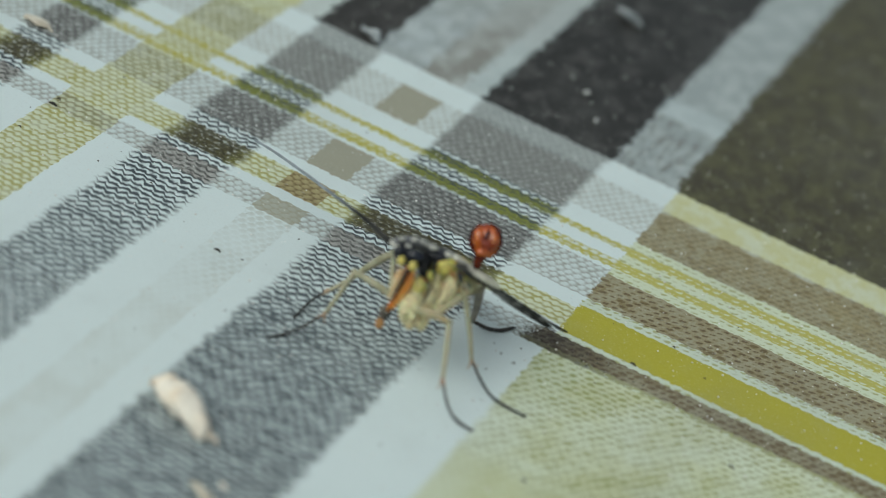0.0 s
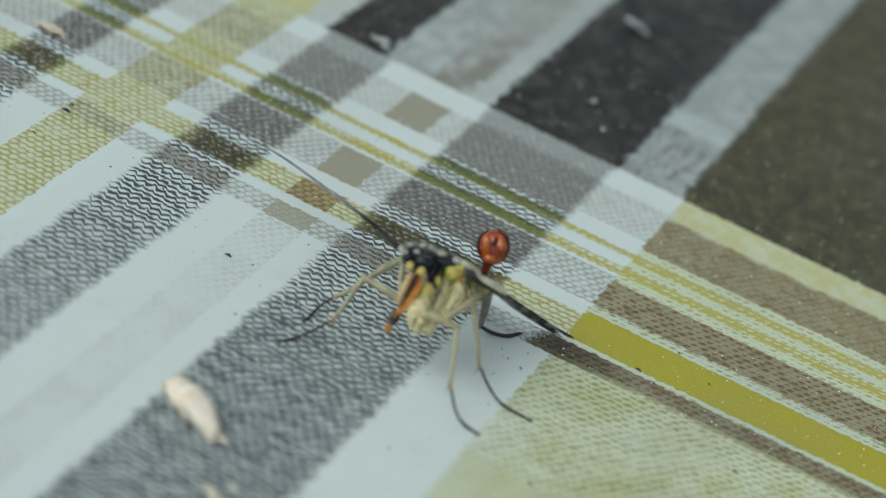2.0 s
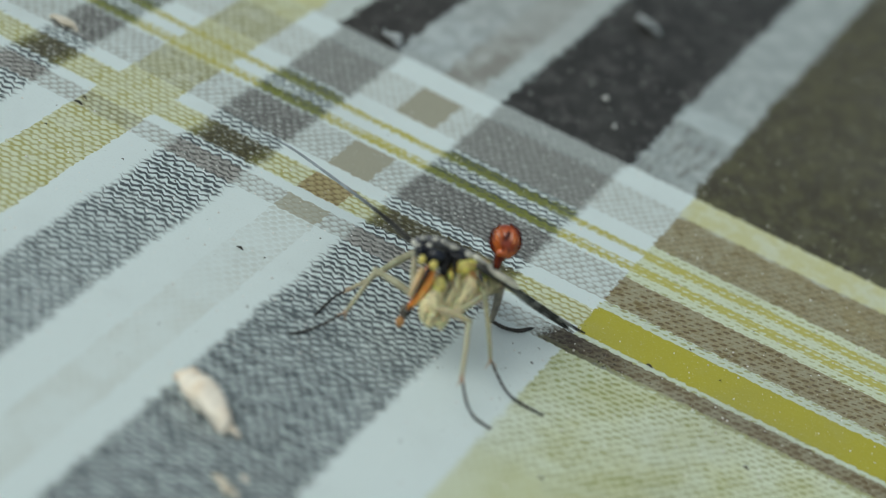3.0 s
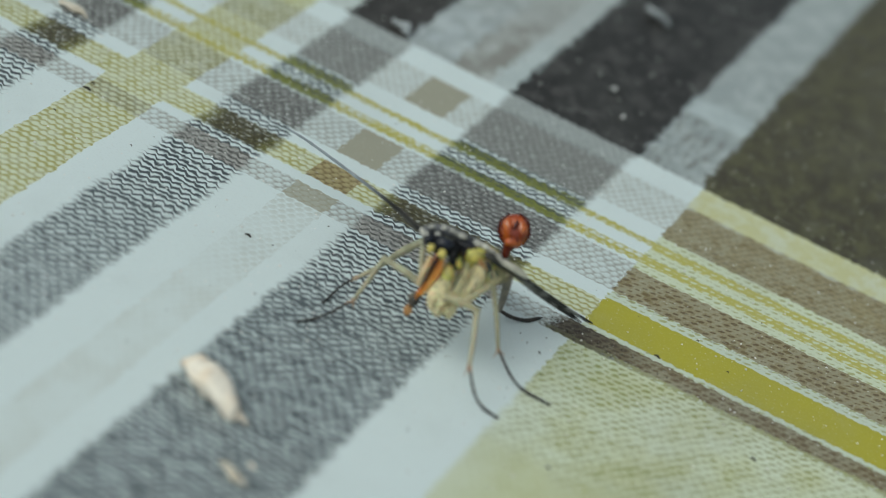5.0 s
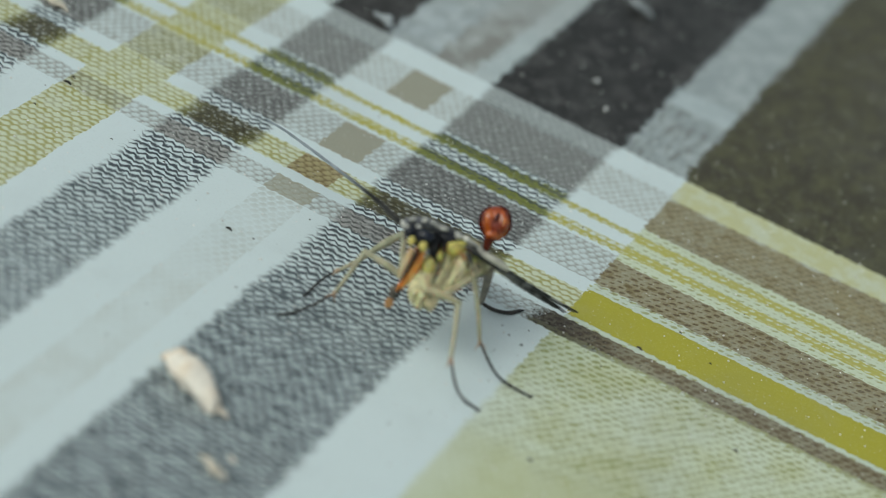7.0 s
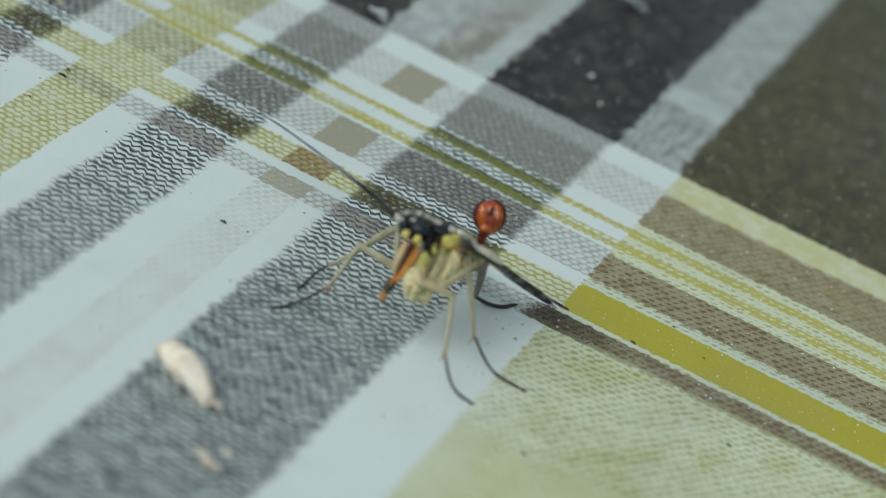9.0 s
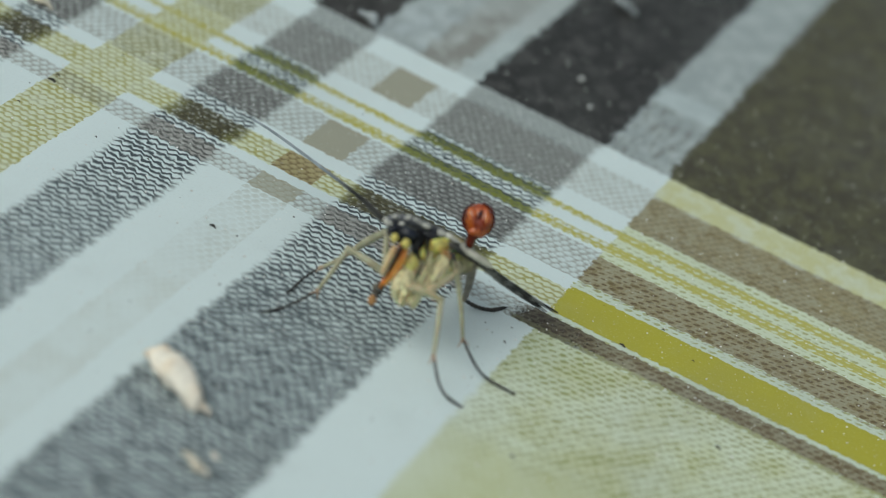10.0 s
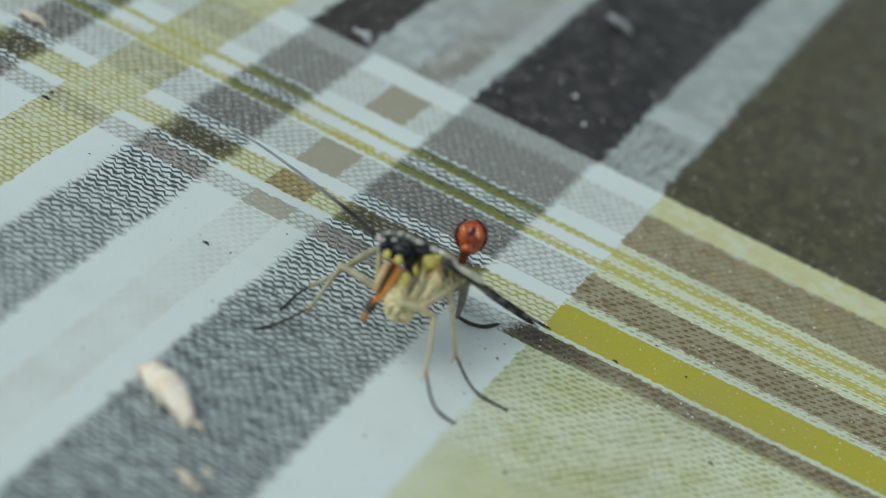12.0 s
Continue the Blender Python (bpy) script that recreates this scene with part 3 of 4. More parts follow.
# ---- the scorpionfly ----
def scorpionfly():
    fly = new("scorpionfly")
    side, up, front = Vector((0.865, 0.426, 0.264)), Vector((-0.440, 0.392, 0.808)), Vector((0.241, -0.815, 0.527))
    body = Vector((2.837, -8.621, 3.522))

    def at(a, b, c):
        """A place on the body: a to its flank, b upwards, c towards its face."""
        return body + side * a + up * b + front * c

    def lobe(name, place, lean, radii, material, parent, label="", lumps=0.1, segments=16):
        return part(name, egg(place, side * lean[0] + up * lean[1] + front * lean[2], radii, lumps, segments=segments), material, parent, label)

    # head
    head = lobe("head", at(-0.48, 1.15, 0.85), (1, -0.35, 0), (0.62, 0.50, 0.36), BLACK, fly, "yellow and black head with large eyes", 0.05, 24)
    lobe("eye", at(-1.04, 1.46, 1.12), (1, -0.3, 0), (0.24, 0.22, 0.22), EYE, head, "glossy black compound eye", 0.0, 20)
    lobe("eye", at(-0.34, 1.27, 1.22), (1, -0.35, 0), (0.44, 0.30, 0.28), EYE, head, "glossy black compound eye", 0.0, 20)
    lobe("brow", at(-0.68, 1.56, 1.00), (1, -0.35, 0), (0.40, 0.22, 0.12), NAVY, head)
    lobe("cheek", at(-0.94, 1.08, 1.42), (0.4, 1, 0), (0.21, 0.18, 0.16), YOLK, head, "", 0.15)
    lobe("cheek", at(-0.46, 0.83, 1.45), (0.3, 1, 0), (0.25, 0.21, 0.18), YOLK, head, "", 0.15)
    lobe("nape", at(-1.21, 1.30, 0.95), (0, 1, 0), (0.16, 0.10, 0.10), DUN, head)
    rostrum = part("rostrum", limb([at(-0.56, 0.79, 1.22), at(-0.77, 0.16, 1.12), at(-1.14, -0.48, 0.85), at(-1.56, -1.07, 0.50)], (0.18, 0.21, 0.18, 0.13), 18, 14), ORANGE, fly, "long orange beak with a black groove")
    part("groove", limb([at(-0.60, 0.74, 1.56), at(-0.79, 0.38, 1.50), at(-1.04, -0.06, 1.30), at(-1.28, -0.47, 1.12), at(-1.41, -0.69, 0.98)], (0.09, 0.08, 0.055, 0.035, 0.015), 14, 8), BLACK, rostrum)
    part("pale_stripe", limb([at(-0.92, 0.74, 1.40), at(-1.11, 0.30, 1.30), at(-1.33, -0.13, 1.10), at(-1.53, -0.52, 0.92)], (0.11, 0.17, 0.15, 0.06), 14, 10), FAWN, rostrum)
    part("flange", limb([at(-0.38, 0.62, 1.26), at(-0.63, 0.06, 1.20), at(-0.99, -0.48, 1.00), at(-1.33, -0.94, 0.72)], (0.07, 0.11, 0.10, 0.05), 14, 10), AMBERLEG, rostrum)
    lobe("mouthpart", at(-1.93, -1.59, 0.10), (0.35, 1, 0.3), (0.26, 0.20, 0.18), RUST, rostrum, "red-brown mouthparts", 0.25)
    lobe("mouthpart", at(-1.76, -1.27, 0.35), (0.6, 1, 0.2), (0.18, 0.13, 0.13), GREYLEG, rostrum, "", 0.2)
    part("palp", limb([at(-1.63, -0.84, 0.75), at(-1.80, -1.04, 0.60), at(-1.88, -1.31, 0.45)], (0.07, 0.13, 0.08), 8, 8), GREYLEG, rostrum)
    part("palp", limb([at(-1.43, -0.92, 0.72), at(-1.51, -1.19, 0.55), at(-1.71, -1.44, 0.36)], (0.05, 0.09, 0.05), 8, 8), TARSUS, rostrum)
    # thorax
    thorax = part("thorax", egg((3.45, -7.35, 3.75), (0.3, 0.9, -0.35), (1.35, 0.88, 0.95), 0.08), LEMON, fly, "yellow thorax with a dark back")
    lobe("back_plate", at(0.78, 1.22, 0.15), (1, -0.4, 0), (0.80, 0.55, 0.32), NAVY, thorax, "", 0.12, 20)
    lobe("back_plate", at(0.07, 1.03, 0.45), (0.3, -1, 0), (0.42, 0.34, 0.30), BLACK, thorax, "", 0.12)
    lobe("shoulder", at(0.88, 0.78, 0.42), (1, 0.05, 0), (0.62, 0.42, 0.34), LEMON, thorax, "", 0.14, 20)
    lobe("shoulder", at(0.22, 0.37, 0.90), (0.5, 1, 0), (0.30, 0.22, 0.23), LEMON, thorax, "", 0.15)
    lobe("shoulder", at(-0.22, 0.01, 0.84), (0.5, 1, 0), (0.52, 0.34, 0.34), PALELEMON, thorax, "", 0.15)
    lobe("flank", at(1.52, 0.24, -0.02), (0.6, -0.8, 0), (0.55, 0.45, 0.42), PALELEMON, thorax, "", 0.12, 20)
    lobe("flank", at(1.97, 0.05, -0.40), (0.3, -1, 0), (0.55, 0.35, 0.30), KHAKI, thorax, "", 0.12, 20)
    for pts, rr, mat in (([at(-0.19, 0.05, 0.50), at(-0.49, -0.58, 0.72), at(-0.68, -1.26, 0.80), at(-0.61, -1.84, 0.60)], (0.30, 0.46, 0.52, 0.42, 0.12), STRAW),
                    ([at(0.15, -0.19, 0.40), at(0.00, -0.87, 0.56), at(-0.15, -1.55, 0.60), at(-0.19, -1.95, 0.45)], (0.24, 0.36, 0.40, 0.30, 0.10), STRAW),
                    ([at(1.42, 0.69, 0.10), at(1.12, -0.05, 0.26), at(0.63, -0.78, 0.45), at(0.20, -1.36, 0.42)], (0.26, 0.42, 0.42, 0.30, 0.12), STRAW),
                    ([at(0.63, 0.54, 0.42), at(0.41, -0.14, 0.56), at(0.20, -0.72, 0.62), at(0.10, -1.21, 0.50)], (0.14, 0.25, 0.28, 0.24, 0.10), STRAW),
                    ([at(-1.29, 1.37, 0.40), at(-1.32, 0.74, 0.55), at(-1.41, -0.24, 0.50)], (0.09, 0.12, 0.14, 0.10), LEG),
                    ([at(2.12, 0.61, -0.50), at(2.17, 0.04, -0.55), at(2.27, -0.35, -0.70)], (0.22, 0.26, 0.18), KHAKI)):
        part("coxa", limb(pts, rr, 18, 14), mat, thorax, "pale straw coloured leg base")
    for p, r in ((at(-0.53, -1.34, 1.30), 0.17), (at(-0.82, -1.15, 1.28), 0.13), (at(-0.29, -1.64, 1.10), 0.16), (at(-0.72, -1.66, 1.22), 0.15), (at(-0.43, -0.98, 1.26), 0.12), (at(-0.05, -1.23, 0.98), 0.14)):
        lobe("trochanter", p, (0.4, 1, 0), (r * 1.3, r, r * 0.8), STRAW, thorax, "", 0.25, 12)
    for pts, rr, mat in (([at(0.15, 1.08, 0.80), at(0.00, 0.69, 1.02), at(0.07, 0.35, 0.98), at(0.20, 0.06, 0.94)], (0.20, 0.17, 0.08, 0.03), BLACK),
                         ([at(-0.07, 0.81, 1.06), at(-0.12, 0.54, 1.06), at(-0.07, 0.35, 1.00)], (0.12, 0.09, 0.03), BLACK),
                         ([at(0.51, 1.08, 0.72), at(0.44, 0.74, 0.82), at(0.41, 0.47, 0.90), at(0.46, 0.30, 0.90)], (0.12, 0.08, 0.05, 0.02), BLACK),
                         ([at(0.39, 0.08, 0.86), at(0.22, -0.23, 0.92), at(0.05, -0.55, 0.94), at(-0.10, -0.84, 0.92)], (0.03, 0.055, 0.05, 0.015), DUN),
                         ([at(1.41, 0.83, 0.60), at(1.76, 0.59, 0.32), at(2.06, 0.29, 0.02)], (0.10, 0.16, 0.08), DUN),
                         ([at(1.12, 0.54, 0.66), at(1.27, 0.42, 0.60), at(1.39, 0.22, 0.56)], (0.05, 0.10, 0.03), RUST),
                         ([at(1.46, 0.52, 0.56), at(1.58, 0.30, 0.50), at(1.66, 0.05, 0.46)], (0.05, 0.14, 0.05), DUN),
                         ([at(1.41, 0.15, 0.60), at(1.49, 0.01, 0.60), at(1.46, -0.14, 0.60)], (0.03, 0.05, 0.02), BLACK),
                         ([at(1.66, 0.00, 0.48), at(1.71, -0.14, 0.48), at(1.68, -0.26, 0.48)], (0.02, 0.05, 0.02), BLACK),
                         ([at(1.83, 0.25, 0.20), at(1.91, 0.00, 0.14), at(1.88, -0.24, 0.12)], (0.03, 0.06, 0.02), DUN)):
        part("side_mark", limb([p + front * 0.16 for p in pts], rr, 12, 8, 0.2), mat, thorax)
    for pts in ((at(1.02, 0.40, 0.58), at(0.73, -0.23, 0.84), at(0.37, -0.91, 0.90)), (at(1.37, 0.20, 0.50), at(1.12, -0.33, 0.72), at(0.68, -0.92, 0.80)), (at(-0.29, -0.43, 1.05), at(-0.39, -0.84, 1.16), at(-0.55, -1.20, 1.28)), (at(-0.68, -0.76, 1.12), at(-0.80, -1.15, 1.24), at(-0.85, -1.56, 1.18))):
        part("crease", limb(pts, (0.010, 0.030, 0.010), 10, 6, 0.3), KHAKI, thorax)
    for p in (at(-0.77, -1.17, 1.42), at(-0.24, -0.86, 1.08), at(-0.41, -1.60, 1.38), at(-0.02, -0.40, 0.98)):
        lobe("side_mark", p, (0.5, 1, 0), (0.045, 0.035, 0.03), RUST, thorax, "", 0.3, 8)
    # abdomen, curled up to the red bulb
    abdomen = part("abdomen", limb([(3.61, -6.04, 2.98), (3.45, -4.57, 1.91), (3.35, -3.30, 1.09), (3.50, -3.44, 1.37), (3.76, -4.73, 2.66), (3.91, -5.63, 3.80)], (0.70, 0.62, 0.45, 0.30, 0.20, 0.16), 30, 14, 0.06), GREYLEG, fly, "slender dark abdomen curled upwards")
    heart = Vector((3.95, -5.31, 4.80))

    def on_bulb(a, b, c):
        return heart + side * a + up * b + front * c

    part("tail_segment", limb([on_bulb(-0.22, -0.60, 0.30), on_bulb(-0.33, -0.86, 0.30), on_bulb(-0.40, -1.12, 0.20), (3.70, -4.90, 3.45)], (0.30, 0.20, 0.16, 0.14), 12, 10), MAROON, abdomen)
    bulb = part("tail_bulb", egg(heart, up, (0.79, 0.64, 0.68), 0.05), RED, abdomen, "glossy red-brown swollen tail bulb")
    for c, r in ((on_bulb(-0.26, 0.06, 0.35), (0.52, 0.31, 0.36)), (on_bulb(0.26, 0.04, 0.35), (0.50, 0.31, 0.36)), (on_bulb(-0.03, -0.46, 0.36), (0.28, 0.44, 0.30))):
        part("lobe", egg(c, up, r, 0.30), AMBER, bulb)
    for c, d, r in ((on_bulb(0.06, 0.26, 0.66), up + side * 0.45, (0.26, 0.11, 0.10)), (on_bulb(-0.15, -0.42, 0.62), up + side * 0.1, (0.20, 0.03, 0.06)), (on_bulb(0.12, -0.40, 0.62), up - side * 0.1, (0.18, 0.03, 0.06)),
                    (on_bulb(-0.50, 0.05, 0.46), up, (0.30, 0.04, 0.08)), (on_bulb(0.50, 0.05, 0.46), up, (0.30, 0.04, 0.08))):
        part("cleft", egg(c, d, r, 0.5), MAROON, bulb)
    for c, d in ((on_bulb(-0.38, 0.16, 0.66), up - side * 0.3), (on_bulb(0.36, 0.05, 0.68), up + side * 0.3)):
        part("ridge", egg(c, d, (0.16, 0.035, 0.05), 0.8, segments=12), ORANGE, bulb)
    for w in (-1, 1):
        part("clasper", limb([on_bulb(0.20 * w, 0.80, 0.20), on_bulb(0.60 * w, 0.45, 0.20), on_bulb(0.66 * w, -0.15, 0.18), on_bulb(0.40 * w, -0.62, 0.2)], (0.04, 0.065, 0.07, 0.04), 14, 8), MAROON, bulb)
    for ob in (bulb, *bulb.children):
        ob.data.transform(Matrix.Translation(-heart * MM))
    bulb.location = heart * MM
    # legs
    legs = (([(2.32, -9.16, 2.5), (-0.22, -9.0, 2.8), (-0.62, -10.2, 0.9), (-1.21, -10.83, 0.25), (-1.58, -11.67, 0.12), (-1.96, -12.25, 0.06)], LEG),
            ([(0.84, -7.23, 3.6), (-0.68, -7.15, 1.5), (-1.46, -8.27, 0.7), (-1.83, -8.75, 0.3), (-1.92, -10.08, 0.06)], LEG),
            ([(3.24, -10.17, 3.25), (4.66, -9.53, 2.99), (5.75, -11.72, 1.7), (6.37, -11.83, 0.7), (6.88, -11.78, 0.22), (7.52, -11.73, 0.06)], LEG),
            ([(4.30, -8.30, 4.29), (4.62, -8.23, 3.70), (5.94, -8.76, 1.15), (6.96, -9.14, 0.5), (7.7, -9.21, 0.2), (8.88, -9.1, 0.06)], LEG),
            # this leg's tibia stands in shade, put into its colour as a darker grey
            ([(3.97, -9.79, 3.00), (4.80, -7.06, 3.91), (4.41, -4.91, 0.45), (4.98, -4.49, 0.15), (5.55, -4.07, 0.08), (5.89, -3.43, 0.06)], GREYLEG))
    for pts, mat in legs:
        hip, knee, ankle, *toes = [Vector(p) for p in pts]
        bow = (ankle - knee).cross(knee - hip).normalized() * 0.05
        leg = part("leg", limb([hip, (hip + knee) / 2 + Vector((0, 0, 0.08)), knee], (0.15, 0.19, 0.13), 12), FEMUR if hip.x > 2.5 else LEG, fly, "long thin pale leg with dark foot")
        part("tibia", limb([knee, (knee + ankle) / 2 + bow, ankle], (0.128, 0.112, 0.088) if mat is LEG else (0.24, 0.19, 0.11), 12, 8), mat, leg)
        part("tarsus", limb([ankle, *toes], (0.055, 0.062, 0.05, 0.070, 0.048) if mat is LEG else (0.08, 0.095, 0.085, 0.10, 0.075), 30, 8, 0.22), TARSUS, leg, "black jointed foot")
        part("joint", egg(ankle, ankle - knee, (0.17, 0.11, 0.11), 0.2, segments=10), SHIN if mat is LEG else TARSUS, leg, "reddish ankle joint" if mat is LEG else "")
        part("joint", egg(knee, knee - hip, (0.17, 0.15, 0.15), 0.1, segments=10), mat, leg)
        for s in (-1, 1):
            claw = (toes[-1] - toes[-2]).normalized()
            tip = toes[-1] + claw * 0.16 + claw.orthogonal() * 0.10 * s
            tip.z = max(tip.z, 0.03)
            part("claw", limb([toes[-1], toes[-1] + claw * 0.10, tip], (0.06, 0.05, 0.015), 5, 6), TARSUS, leg)
        down = (ankle - knee).normalized()
        for s in (-1, 1):
            tip = ankle + down * 0.35 + down.orthogonal() * 0.22 * s
            part("spur", limb([ankle, (ankle + tip) / 2, tip], (0.045, 0.035, 0.012), 5, 6), SHIN, leg)
    # wings, held out nearly in the line of sight
    deep = Vector((-0.242, 0.817, -0.523))
    flutter = []
    left = [(1.61, -8.89, 5.0), (0.81, -8.44, 4.6), (-0.62, -7.36, 4.3), (-1.93, -6.47, 4.0), (-3.99, -5.13, 3.5), (-6.15, -3.66, 2.9), (-7.9, -2.5, 2.4), (-9.24, -1.72, 2.0)]
    right = [(4.62, -6.58, 3.82), (4.98, -6.18, 3.48), (5.47, -5.58, 3.0), (6.42, -4.49, 2.1), (7.37, -3.36, 1.2), (8.16, -2.57, 0.6)]
    down_l, down_r = Vector((-0.12, -0.48, -0.80)), Vector((-0.12, -0.56, -0.81))
    wings = ((left, down_l, 0.03, (0.17, 0.145, 0.105, 0.082, 0.070, 0.062, 0.052), 2.4),
             ([Vector(p) + deep * 0.9 for p in left[1:-1]], down_l, 0.03, (0.06, 0.05, 0.04, 0.03), 2.0),
             (right, down_r, 0.035, (0.11, 0.09, 0.065, 0.055, 0.04), 2.2),
             ([Vector(p) + down_r * 0.15 + deep * 0.2 for p in right[1:-1]] + [(7.75, -2.95, 0.62)], down_r, 0.03, (0.05, 0.05, 0.045, 0.04, 0.03), 1.9))
    for rows, fall, slope, girth, width in wings:
        b, c = rows[1], rows[-1]
        bm = bmesh.new()
        path = spline(rows, 26)
        chord = (deep + fall * slope).normalized()
        grid = []
        for i, p in enumerate(path):
            s = i / 25
            w = width * math.sin(math.pi * min(1, 0.10 + s * 0.88)) ** 0.6 * (1 - 0.35 * s)
            col = []
            for j in range(7):
                q = p + chord * w * j / 6
                q.z = max(q.z + 0.012 * math.sin(j * 2 + i * 0.7), 0.12)
                col.append(bm.verts.new(q * MM))
            grid.append(col)
        for r0, r1 in zip(grid, grid[1:]):
            for j in range(6):
                bm.faces.new((r0[j], r0[j + 1], r1[j + 1], r1[j]))
        bmesh.ops.solidify(bm, geom=bm.faces[:], thickness=0.03 * MM)
        vein = limb(rows, girth, 34, 8, 0.1)
        root = Vector(b) * MM
        for mesh in (bm, vein):
            bmesh.ops.translate(mesh, verts=mesh.verts[:], vec=-root)
        wing = part("wing", bm, WINGMAT, fly, "narrow smoky membranous wing held out")
        wing.location = root
        if c[0] > 0:
            for n, (drop, first, last) in enumerate(((0.07, 0, 21), (0.14, 3, 25), (0.20, 7, 20))):
                strand = [p + fall * drop * (1 - 0.5 * i / 25) + deep * 0.1 for i, p in enumerate(path)][first:last]
                thread = limb(strand[::3] + strand[-1:], (0.018, 0.030, 0.028, 0.018), 24, 6, 0.2)
                bmesh.ops.translate(thread, verts=thread.verts[:], vec=-root)
                part("vein", thread, ASH if n == 1 else VEIN, wing)
        part("leading_vein", vein, VEIN if c[0] > 0 else PALEVEIN, wing)
        out = (Vector(c) - Vector(b)).normalized()
        flutter.append((wing, root, out.cross(Vector((0, 0, 1))).normalized(), c[0] > 0))
    collar = part("collar", limb([at(-1.36, 1.86, 0.70), at(-0.92, 1.93, 0.62), at(-0.29, 1.83, 0.45), at(0.49, 1.52, 0.25), at(1.32, 1.13, 0.10), at(2.11, 0.59, -0.15)], (0.10, 0.22, 0.24, 0.22, 0.20, 0.12), 30, 10, 0.10), ASH, fly,
                  "grey collar beaded with whitish spots")
    for p, lean, r in ((at(-1.28, 1.76, 0.98), (-0.6, 1, 0), (0.19, 0.10, 0.10)), (at(-1.09, 1.68, 1.00), (-0.5, 1, 0), (0.13, 0.08, 0.07)), (at(-0.90, 2.00, 0.80), (1, -0.1, 0), (0.15, 0.11, 0.10)),
                       (at(-0.65, 1.68, 0.86), (1, -0.2, 0), (0.16, 0.11, 0.10)), (at(-0.36, 1.95, 0.66), (1, 0.2, 0), (0.17, 0.13, 0.12)), (at(-0.05, 1.86, 0.62), (1, -0.3, 0), (0.13, 0.10, 0.10)),
                       (at(0.41, 1.61, 0.48), (1, -0.35, 0), (0.24, 0.13, 0.11)), (at(0.12, 1.74, 0.52), (1, -0.3, 0), (0.12, 0.08, 0.10)), (at(1.07, 1.30, 0.36), (1, -0.6, 0), (0.19, 0.16, 0.12)), (at(1.42, 1.15, 0.28), (1, -0.6, 0), (0.22, 0.14, 0.12)),
                       (at(1.71, 0.96, 0.18), (1, -0.6, 0), (0.20, 0.12, 0.10)), (at(1.59, 0.98, 0.20), (1, -0.6, 0), (0.12, 0.08, 0.10)), (at(1.96, 0.78, 0.08), (1, -0.6, 0), (0.18, 0.09, 0.10))):
        lobe("bead", p + front * 0.14, lean, r, BEAD, collar, "", 0.35, 12)
    part("wing_base", limb([p + front * 0.30 for p in [at(1.86, 0.69, -0.05), at(2.26, 0.44, -0.18), at(2.66, 0.22, -0.45), at(3.04, -0.03, -0.80), at(3.27, -0.23, -1.05)]], (0.07, 0.14, 0.16, 0.14, 0.04), 16, 10), HIDE, collar, "pale grey wing base")
    part("rim", limb([at(0.63, 1.25, 0.42), at(1.27, 0.88, 0.28), at(1.91, 0.47, 0.00), at(2.56, 0.02, -0.40), at(3.17, -0.36, -0.95)], (0.07, 0.10, 0.09, 0.07, 0.04), 18, 8), TARSUS, collar)
    return tagged(fly, "scorpionfly with yellow body, spotted wings and red tail bulb", "insect"), flutter, bulb, heart * MM


fly, flutter, bulb, bulb_heart = scorpionfly()


# ---- litter on the cloth ----
def flake(name, points, widths, material, label, category, group="", crumple=0.00030, flat=1.0):
    """A crumpled scrap lying on the cloth."""
    bm = limb(points, widths, 22, 12)
    for v in bm.verts:
        n = noise.noise_vector(v.co * 1500)
        v.co += n * crumple
        v.co.z *= flat
        v.co.z = max(v.co.z, 0.00001)
    return tagged(part(name, bm, material), label, category, group)


flake("husk", [(-3.72, -19.02, 0.42), (-3.15, -19.12, 0.55), (-2.10, -19.62, 0.62), (-0.90, -20.10, 0.40), (0.02, -20.32, 0.16)], (0.28, 0.50, 0.62, 0.58, 0.36, 0.08), HUSK,
      "pale cream dry plant husk lying on the cloth", "husk", "husks on the cloth")
flake("husk", [(0.6, -23.3, 0.3), (1.2, -23.5, 0.35), (2.0, -23.8, 0.2)], (0.12, 0.22, 0.09), CHAFF, "small pale dry husk scrap on the cloth", "husk", "husks on the cloth")
flake("crumb", [(1.38, -22.25, 0.1), (1.52, -22.22, 0.16), (1.68, -22.28, 0.08)], (0.10, 0.15, 0.08), HUSK, "tiny pale crumb beside the small husk", "crumb")
flake("crumb", [(-24.6, 2.35, 0.2), (-23.7, 2.35, 0.3), (-22.9, 2.35, 0.12)], (0.30, 0.42, 0.10), CHAFF, "pale beige crumb on the cloth", "crumb", flat=0.4)
for pts in ([(-12.1, 16.3, 0.2), (-11.3, 15.9, 0.25), (-10.6, 15.5, 0.15)], [(-2.6, 31.5, 0.2), (-1.8, 31.2, 0.25), (-0.9, 30.8, 0.15)]):
    flake("grain", pts, (0.17, 0.24, 0.11), GRAIN, "small white grain lying on the dark print", "grain", "grains on the dark print")
for x, y, s in ((0.02, 20.07, 0.14), (1.46, 17.99, 0.08)):
    flake("grain", [(x - s, y, 0.08), (x, y, 0.12), (x + s, y, 0.06)], (0.07, 0.15, 0.06), GRIT, "tiny white grain lying on the dark print", "grain", "grains on the dark print")
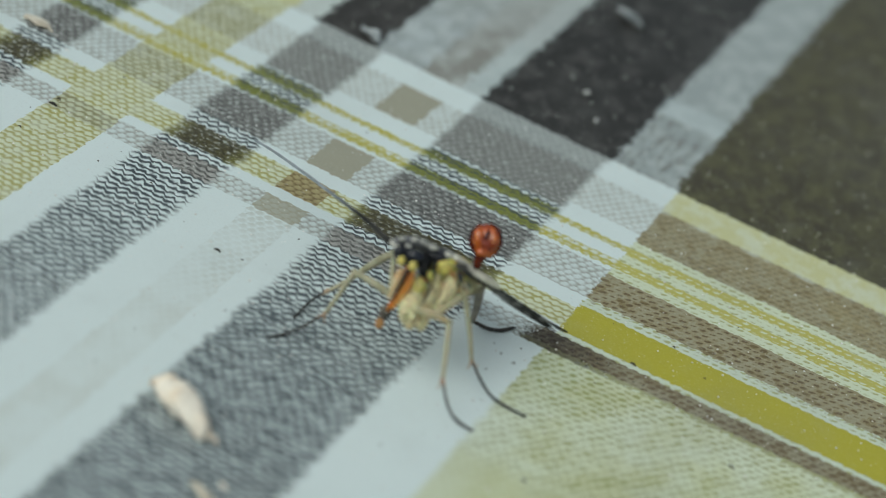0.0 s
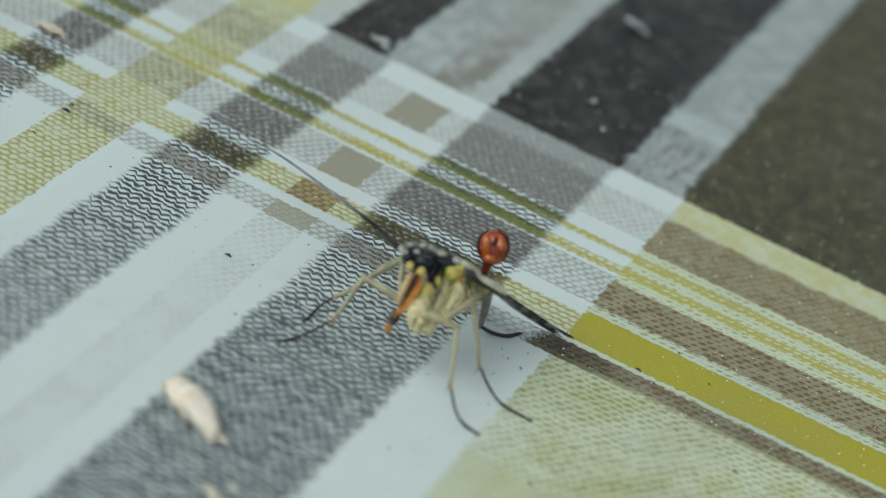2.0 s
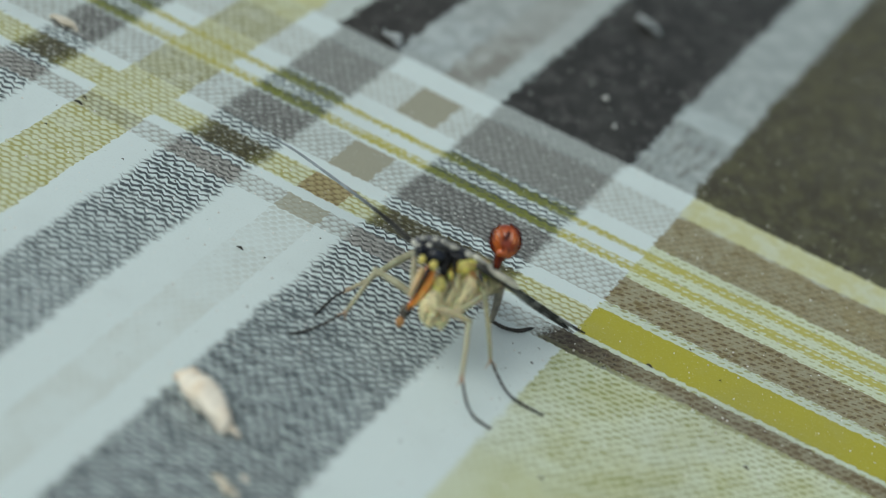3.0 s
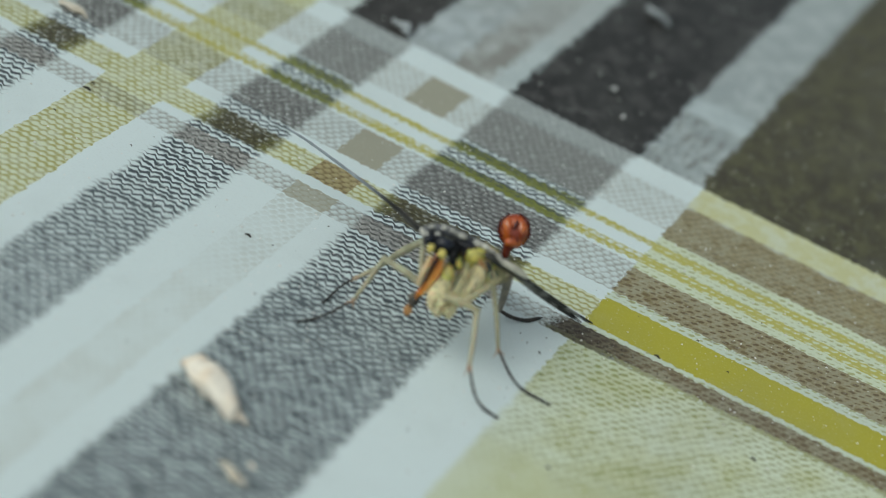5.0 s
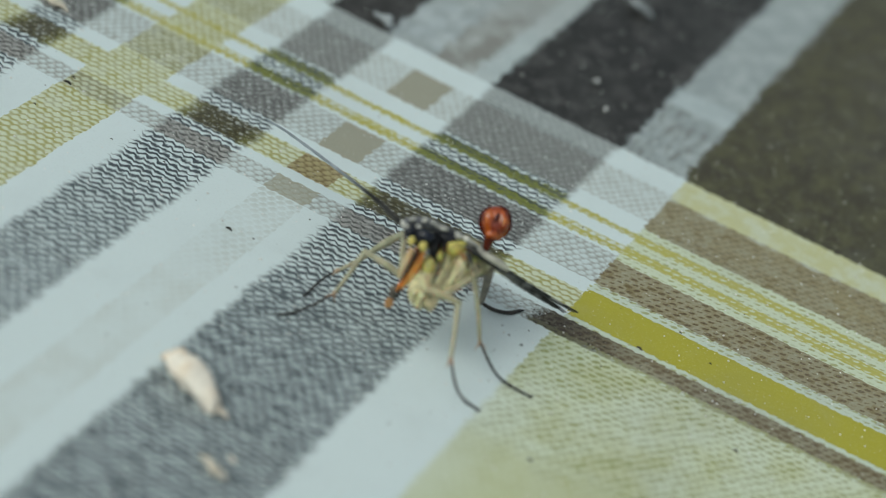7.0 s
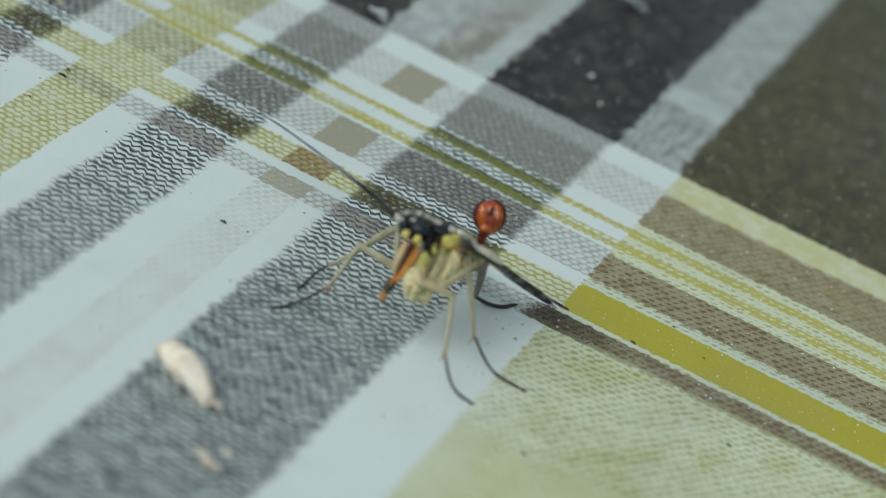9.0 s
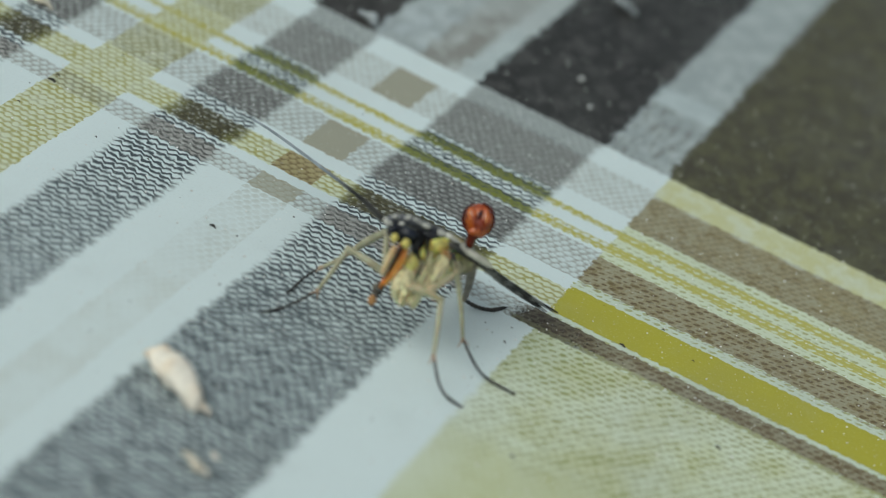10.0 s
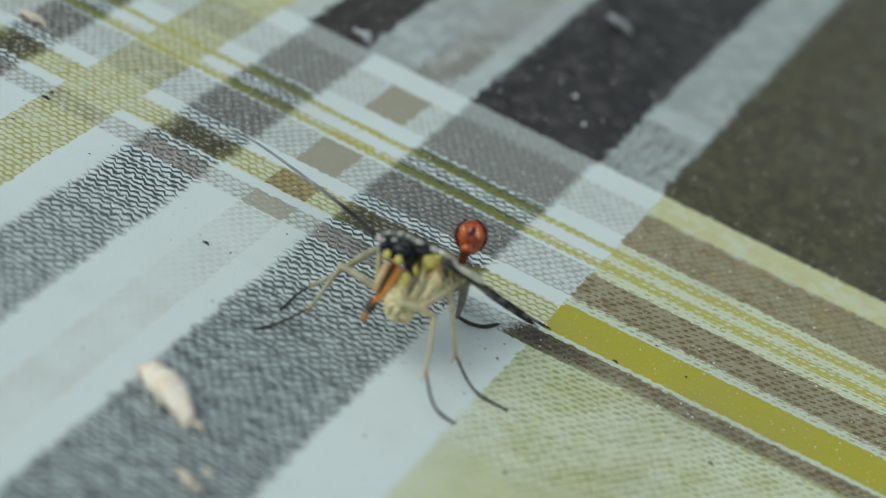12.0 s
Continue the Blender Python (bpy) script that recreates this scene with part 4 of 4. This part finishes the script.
for x, y, s in ((-19.04, -3.59, 0.22), (-7.01, -8.29, 0.18), (11.36, -1.68, 0.16), (17.61, -5.55, 0.14), (10.75, -13.16, 0.14),
                (-18.92, -6.52, 0.09), (-14.77, -6.18, 0.07), (-12.01, -5.88, 0.08), (-19.09, -2.96, 0.12), (7.03, -5.83, 0.08), (6.29, -5.60, 0.05), (6.83, -4.55, 0.05), (14.40, -0.15, 0.07), (10.51, -4.48, 0.05), (12.38, 1.09, 0.07), (-4.40, -12.03, 0.06), (5.11, -15.44, 0.06)):
    flake("speck", [(x - s, y, 0.03), (x, y + 0.03, 0.05), (x + s, y - 0.05, 0.03)], (s * 0.16, s * 0.36, s * 0.16), DIRT, "tiny dark dirt speck on the cloth", "speck", "specks on the cloth", 0.00004)


def dust(name, count, low, high, material, label, seed, heap=None):
    """Fine grains strewn over the cloth, or heaped round a place: x, y and spread."""
    rng = np.random.RandomState(seed)
    bm = bmesh.new()
    for _ in range(count):
        x, y = rng.uniform(-34, 26), rng.uniform(-28, 42)
        if heap:
            x, y = rng.normal(heap[0], heap[2]), rng.normal(heap[1], heap[3])
        r = low + (high - low) * rng.rand() ** 3
        spin = rng.uniform(0, 3.14)
        top = bm.verts.new((x * MM, y * MM, r * 1.1 * MM))
        ring = [bm.verts.new(((x + r * (0.7 + 0.6 * rng.rand()) * math.cos(spin + q * 1.2566)) * MM, (y + r * (0.7 + 0.6 * rng.rand()) * math.sin(spin + q * 1.2566)) * MM, 0.0)) for q in range(5)]
        for q in range(5):
            bm.faces.new((top, ring[q], ring[(q + 1) % 5]))
        bm.faces.new(ring[::-1])
    return tagged(part(name, bm, material), label, "dust", kind="stuff")


dust("pale_dust", 3800, 0.022, 0.075, GRIT, "fine pale dust strewn over the cloth", 3)
dust("dark_dust", 320, 0.015, 0.06, DIRT, "fine dark dirt strewn over the cloth", 5)
dust("dirt", 130, 0.012, 0.05, DIRT, "dark crumbs of dirt beside the wing tip", 8, (8.6, -2.95, 1.3, 0.30))
dust("dirt", 40, 0.012, 0.045, DIRT, "few brown crumbs of dirt beside the feet", 9, (7.0, -6.5, 1.6, 2.2))


def motions():
    """The insect stands still but for one quick flick of its wings and a twitch of the tail bulb."""
    quick = ((0.0, 0.0), (6.70, 0.0), (6.7333, 10.0), (6.7667, 25.0), (6.8, 10.0), (6.8333, 1.0), (6.9, 2.2), (7.1, 1.6), (7.2, 0.0), (12.0, 0.0))
    for wing, root, axis, right in flutter:
        size = 1.0 if right else 0.12
        walk(wing, [(t, Matrix.Translation(root) @ Matrix.Rotation(radians(d * size), 4, axis)) for t, d in quick])
    twitch = ((0.0, 0.0), (6.7333, 0.0), (6.8, 7.0), (6.8667, 0.0), (12.0, 0.0))
    walk(bulb, [(t, Matrix.Translation(bulb_heart) @ pose(0, 0, 0, 0, 0, d)) for t, d in twitch])


motions()
